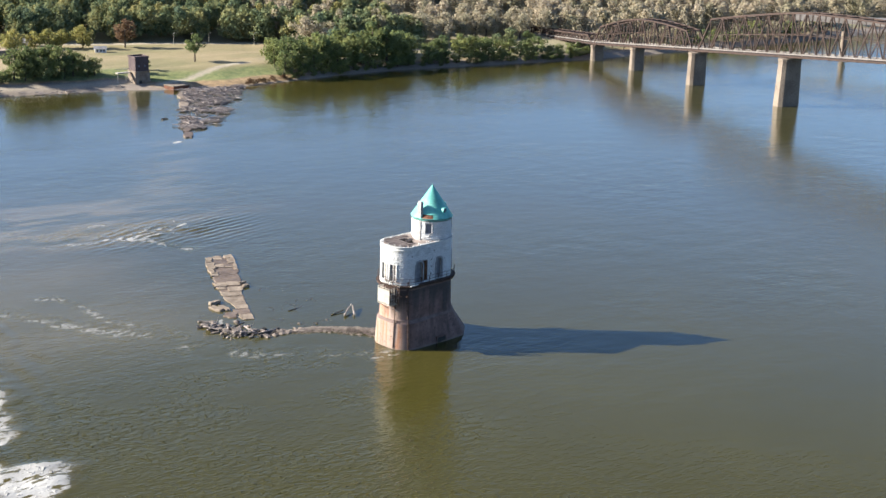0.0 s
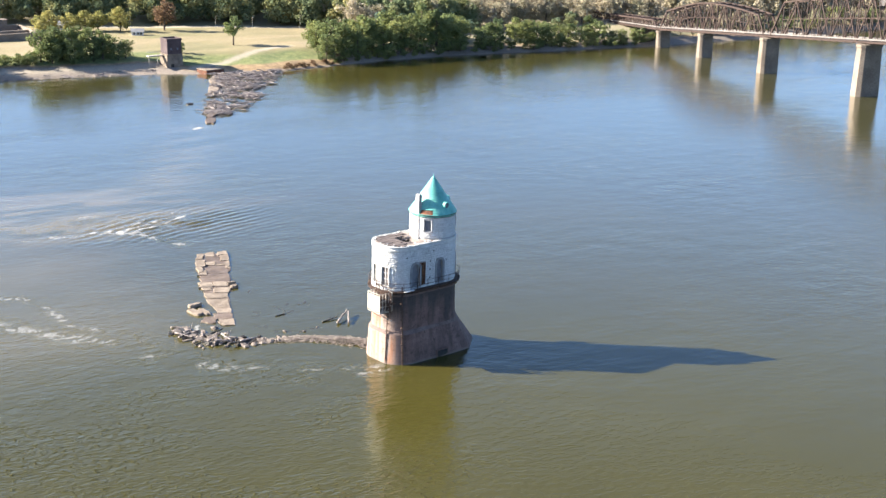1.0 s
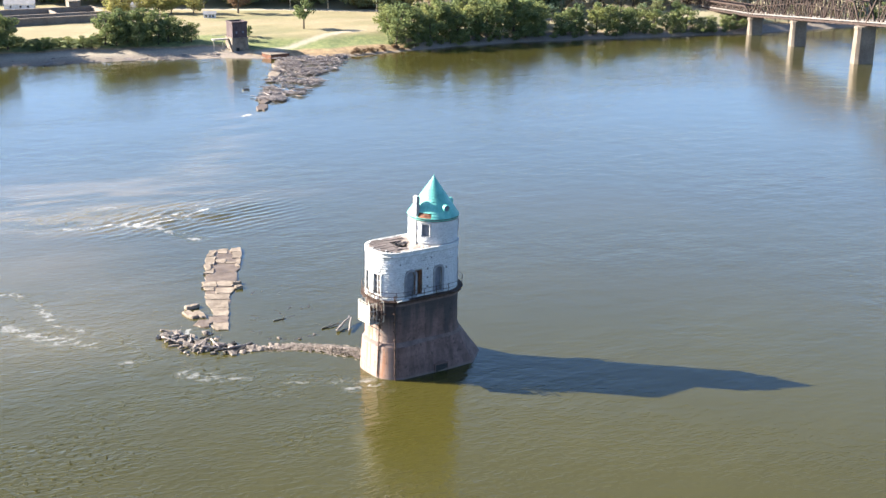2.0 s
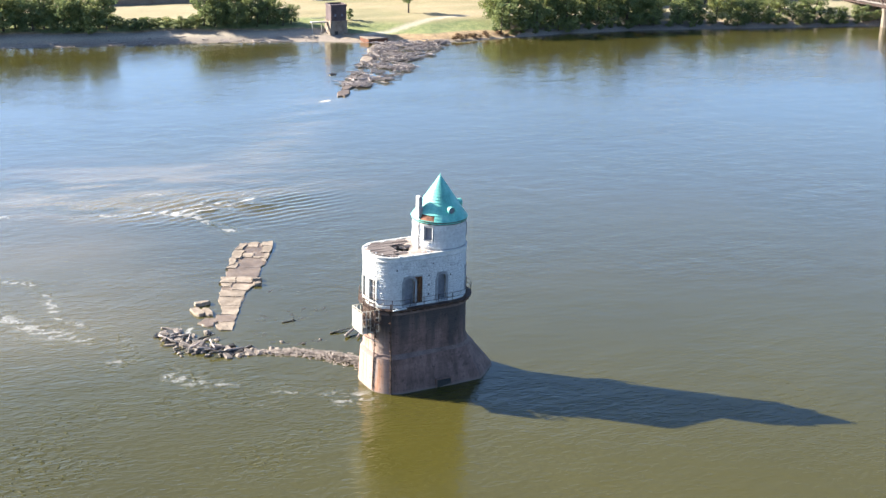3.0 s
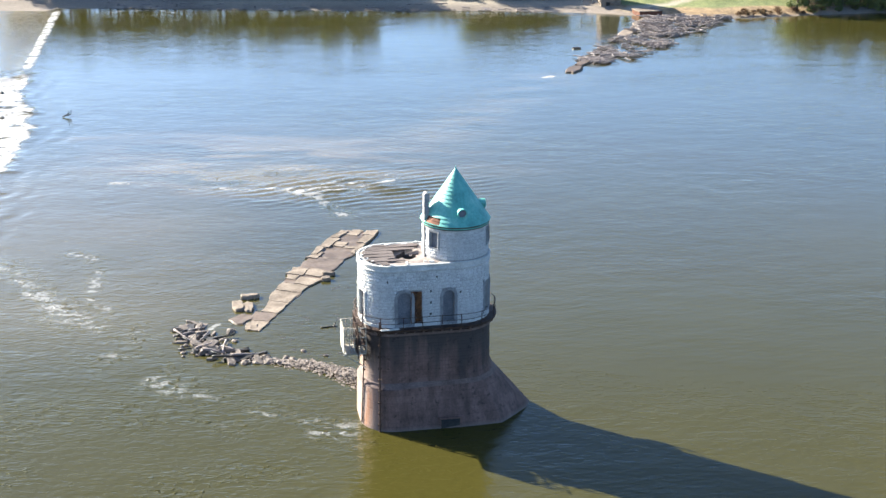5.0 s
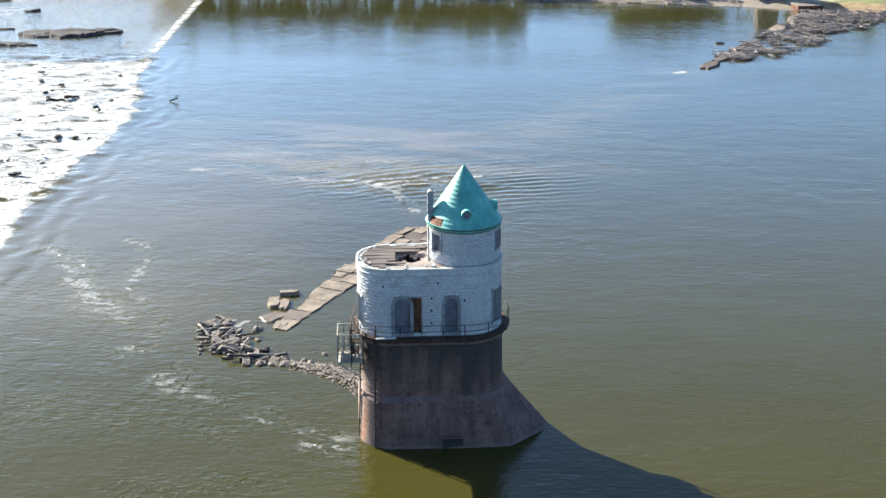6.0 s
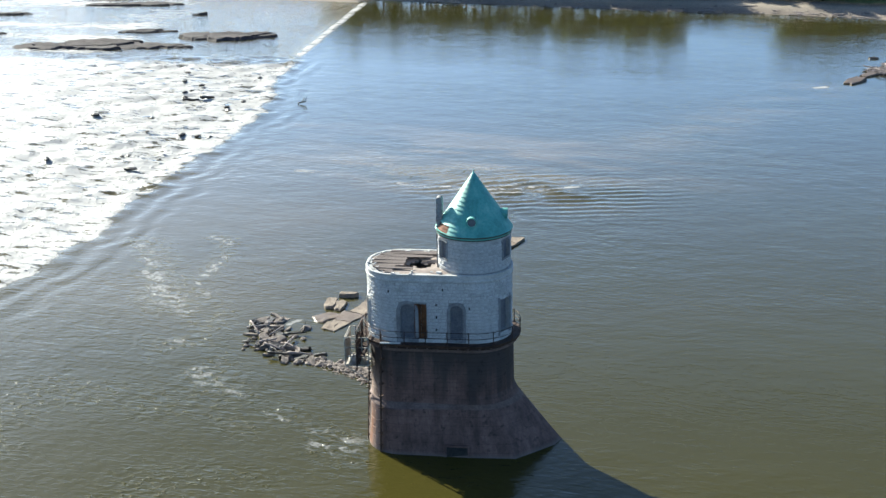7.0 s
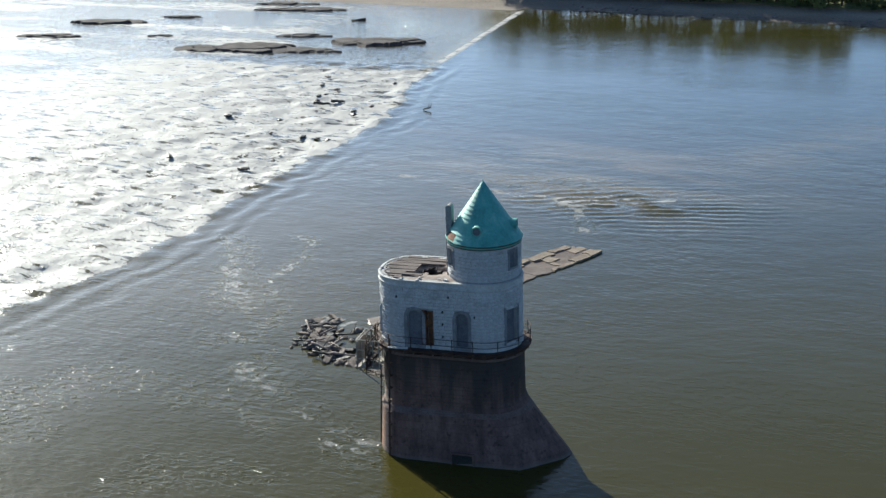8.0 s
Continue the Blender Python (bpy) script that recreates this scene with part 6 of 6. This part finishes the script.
KINDS = {}
for nm, seed, h, sp, lv, mat, low, size in (("green", 1, 10, 3.3, 2600, LEAF_GREEN, 0.08, 0.25), ("green", 2, 9, 3.6, 2600, LEAF_GREEN, 0.06, 0.25), ("green", 3, 11, 3.0, 2600, LEAF_GREEN, 0.10, 0.25), ("green", 14, 10, 3.9, 2600, LEAF_GREEN, 0.06, 0.26),
                                             ("wood", 4, 10, 3.4, 2000, LEAF_WOOD, 0.2, 0.28), ("wood", 5, 11, 3.2, 2000, LEAF_WOOD, 0.25, 0.28), ("pale", 6, 10, 3.0, 1500, LEAF_PALE, 0.2, 0.24), ("pale", 7, 9, 2.8, 1500, LEAF_PALE, 0.2, 0.24),
                                             ("gold", 8, 6, 2.8, 1400, LEAF_GOLD, 0.2, 0.25), ("red", 9, 8, 2.6, 1400, LEAF_RED, 0.25, 0.25), ("lone", 10, 7, 2.0, 1400, LEAF_GREEN, 0.38, 0.20)):
    KINDS.setdefault(nm, []).append(tree_kind(seed, h, sp, lv, mat, low, size))
LABELS = {"green": "full green tree on the river bank", "wood": "tall dark green tree turning to autumn", "pale": "pale autumn tree, half bare", "gold": "round golden-leaved autumn tree at the field", "red": "russet dry-leaved growth beside the field", "lone": "lone slender green tree in the field"}
USED = set()
rt = random.Random(33)


def plant(kind, x, y, h, group="", wide=1.0):
    src = rt.choice(KINDS[kind])
    base = {"green": 10, "wood": 10.5, "pale": 9.5, "gold": 6, "red": 8, "lone": 7}[kind]
    k = h / base
    m = Matrix.Translation((x, y, ground_z(x, y))) @ Matrix.Rotation(rt.uniform(0, 6.28), 4, "Z")
    if src.name in USED:
        ob = copy_thing(src, m)
    else:
        ob = src
        USED.add(src.name)
        ob.matrix_world = m
    ob.scale = (k * wide * rt.uniform(0.9, 1.1), k * wide * rt.uniform(0.9, 1.1), k)
    tagged(ob, LABELS[kind], "tree", group)
    return ob


# bank thicket east of the landing
def bank_y(x):
    return float(shore_y(np.array([x]))[0])


x = 87.0
while x < 200:
    h = np.interp(x, [87, 92, 105, 136, 142, 165, 176, 186, 200], [6.0, 9.8, 10.6, 9.8, 6.8, 7.0, 5.6, 3.6, 3.0]) * rt.choice((0.55, 0.8, 0.95, 1.05, 1.15))
    plant("green", x, bank_y(x) + rt.uniform(2.6, 6.0), h, "trees on the bank", rt.uniform(0.9, 1.15))
    x += rt.uniform(2.2, 4.6)
# low brush at the foot of the trees
x = 90.0
while x < 196:
    plant("green", x, bank_y(x) + rt.uniform(0.9, 2.4), rt.uniform(1.2, 3.0), "brush on the bank", rt.uniform(1.2, 1.9))
    x += rt.uniform(1.8, 4.2)
x = 92.0
while x < 182:
    h = np.interp(x, [92, 136, 145, 182], [8.0, 7.6, 6.0, 5.4]) * rt.uniform(0.75, 1.15)
    plant("green" if rt.random() < 0.6 else "wood", x, bank_y(x) + rt.uniform(11, 16), h, "trees on the bank", rt.uniform(0.95, 1.2))
    x += rt.uniform(3.6, 6.4)
x = 112.0
while x < 196:
    plant("pale", x, bank_y(x) + rt.uniform(26, 34), rt.uniform(7.5, 10), "pale trees behind the bank", 1.15)
    x += rt.uniform(2.6, 4.2)
x = 197.0
while x < 330:
    plant("green" if rt.random() < 0.2 else "pale", x, bank_y(x) + rt.uniform(3, 9), rt.uniform(3.5, 7), "trees beyond the bridge", 1.2)
    x += rt.uniform(2.6, 4.6)
# thicket on the west bank
x = -84.0
while x < 39:
    tall, wide = (8.6, 1.1) if x < -4 else (2.7, 1.7) if x < 17 else (7.2, 1.1) if x < 35 else (4.4, 1.1)
    plant("green", x, bank_y(x) + rt.uniform(9.5, 13), tall * rt.uniform(0.72, 1.12), "trees on the west bank", wide)
    x += rt.uniform(1.5, 2.9)
for x, y, h in ((22, 207, 8), (26, 208, 7.2), (30, 207.5, 7.6), (33, 206, 6.5), (49.5, 201, 3.2), (53, 202, 2.6)):
    plant("green", x, y, h, "trees on the west bank")
for k in range(20):
    x = rt.uniform(72, 93)
    plant("red", x, bank_y(x) + rt.uniform(0.8, 2.6), rt.uniform(0.7, 1.5), "dry brush on the bank", 1.6)
# field trees
plant("lone", 70.8, 209.5, 7.6, wide=1.15)
plant("red", 64.8, 243, 8.5, "field trees")
for x, y, h in ((40, 250, 5), (44, 249, 5.6), (47.5, 248.5, 5.2), (34, 249, 6), (30, 243, 5.5), (53, 246, 6.5)):
    plant("gold", x, y, h, "golden trees at the field's edge")
for x, y in ((88.5, 196), (90.5, 199)):
    plant("green", x, y, 7.5, "trees on the bank")

# woods on the hill: far and past counting
def woods(name, label, mat, places, size, seed, leaves=62):
    blobs = []
    for x, y, h, r in places:
        z = ground_z(x, y)
        for k in range(6):
            a, t = rt.uniform(0, 6.28), (k + 0.5) / 6
            o = r * 0.6 * math.sin(math.pi * min(1, 0.25 + t * 0.75))
            blobs.append((x + o * math.cos(a), y + o * math.sin(a), z + h * (0.22 + 0.66 * t), r * rt.uniform(0.6, 0.85) * (1.1 - 0.45 * t)))
    return single(name, leaf_mesh(name, mat, blobs, leaves, size, seed, 0.9, 0.3 if mat is LEAF_PALE else 0.25), mat, label, "woods", kind="stuff")


def scatter(n, x0, x1, y0, y1, depth):
    out = []
    while len(out) < n:
        x = rt.uniform(x0, x1)
        f = float(hill_foot(np.array([x]))[0])
        y = f + y0 + (y1 - y0) * rt.random() ** depth
        out.append((x, y, rt.uniform(8, 11.5), rt.uniform(2.4, 3.4)))
    return out


woods("hillside_woods", "dark green woods with autumn tints on the hillside", LEAF_WOOD, scatter(780, -40, 150, 2, 100, 1.6), 0.36, 71, 95)
woods("autumn_woods", "pale autumn woods behind the bank", LEAF_PALE, scatter(560, 112, 470, 10, 75, 1.2) + scatter(240, 196, 400, -2, 34, 1.0), 0.34, 72, 90)
# the farthest woods carry their haze in the leaf colour
woods("distant_woods", "distant mixed woods along the skyline, greyed with haze in the leaf colour", LEAF_HAZE, scatter(420, 140, 480, 40, 170, 1.0), 0.6, 73)

# ---- buildings and fixtures in the field ----
def cottage(x, y, w, d, h, rz, label):
    ob = thing("cottage", label, "house", pose(x, y, ground_z(x, y) - 0.1, 0, 0, rz))
    g = Geo()
    g.box((0, 0, h / 2), (w, d, h))
    part("wall", g, PALE_WALL, ob)
    g = Geo()
    e = 0.25
    g.add([(-w / 2 - e, -d / 2 - e, h), (w / 2 + e, -d / 2 - e, h), (w / 2 + e, d / 2 + e, h), (-w / 2 - e, d / 2 + e, h), (-w / 2 - e, 0, h + d * 0.32), (w / 2 + e, 0, h + d * 0.32)],
          [(0, 1, 5, 4), (2, 3, 4, 5), (0, 4, 3), (1, 2, 5), (3, 2, 1, 0)])
    part("roof", g, GREY_ROOF, ob)
    for k in (-0.28, 0.05, 0.3):
        g = Geo()
        g.box((k * w, -d / 2 - 0.02, h * 0.55), (0.5, 0.08, 0.6))
        part("window", g, DARK_ROOM, ob)
    return ob


cottage(54.6, 237, 3.2, 2.2, 1.2, -20, "small white cottage with a grey roof in the field")
cottage(38, 258, 7.5, 3.2, 1.4, -24, "long low white building with a pale roof")
# settling basins behind the thicket
basin = thing("settling_basin", "long grey concrete settling basin with pale walls", "basin", pose(13, 246, ground_z(13, 246), 0, 0, 4))
for x, y, w, d, h in ((0, -8, 30, 0.7, 1.9), (0, 8, 30, 0.7, 2.1), (-15, 0, 0.7, 16.7, 2.0), (15, 0, 0.7, 16.7, 2.0), (0, 0, 29, 0.6, 1.6), (3, 4, 0.5, 7.2, 1.7)):
    g = Geo()
    g.box((x, y, h / 2 - 0.1), (w, d, h), 0, 0.04)
    part("wall", g, PIER_CONC, basin)
g = Geo()
g.box((0, 0, 0.2), (29, 15.4, 0.3))
part("floor", g, SHUTTER, basin, "grey wet basin floor")
g = Geo()
g.box((0, 0, 1.6), (3.2, 2.6, 3.6))
g.box((0, 0, 3.45), (3.5, 2.9, 0.16), 0, 0.04)
single("pump_house", g, PIER_CONC, "plain concrete pump house beside the basin", "house", pose(22.5, 256, ground_z(22.5, 256), 0, 0, 6))
cottage(11, 270, 8, 3.4, 1.5, -18, "long low white building behind the basins")
# lamp posts along the field road
for x, y in ((79.5, 241), (85, 240), (90, 238.6), (103.5, 235), (57, 249), (66.5, 247)):
    lp = thing("street_lamp", "slender grey street lamp beside the field road", "lamp", pose(x, y, ground_z(x, y)), "street lamps")
    g = Geo()
    g.rod((0, 0, -0.2), (0, 0, 3.6), 0.06, 0.035, 6)
    part("pole", g, PALE_STEEL, lp)
    g = Geo()
    g.beam((0, 0, 3.55), (0.7, -0.2, 3.65), 0.09, 0.07)
    part("arm", g, PALE_STEEL, lp)

# ---- stone pieces of the tower, last ----
lay(HALL, 8.74, 12.76, HALL_OPEN, 0.235, wall, lambda x, y, z: y < -1.6 and x > -7.0, 210)
lay(TURRET, 13.44, 15.6, TUR_OPEN, 0.235, turret, lambda x, y, z: y < -0.4 and x > -2.2, 90)
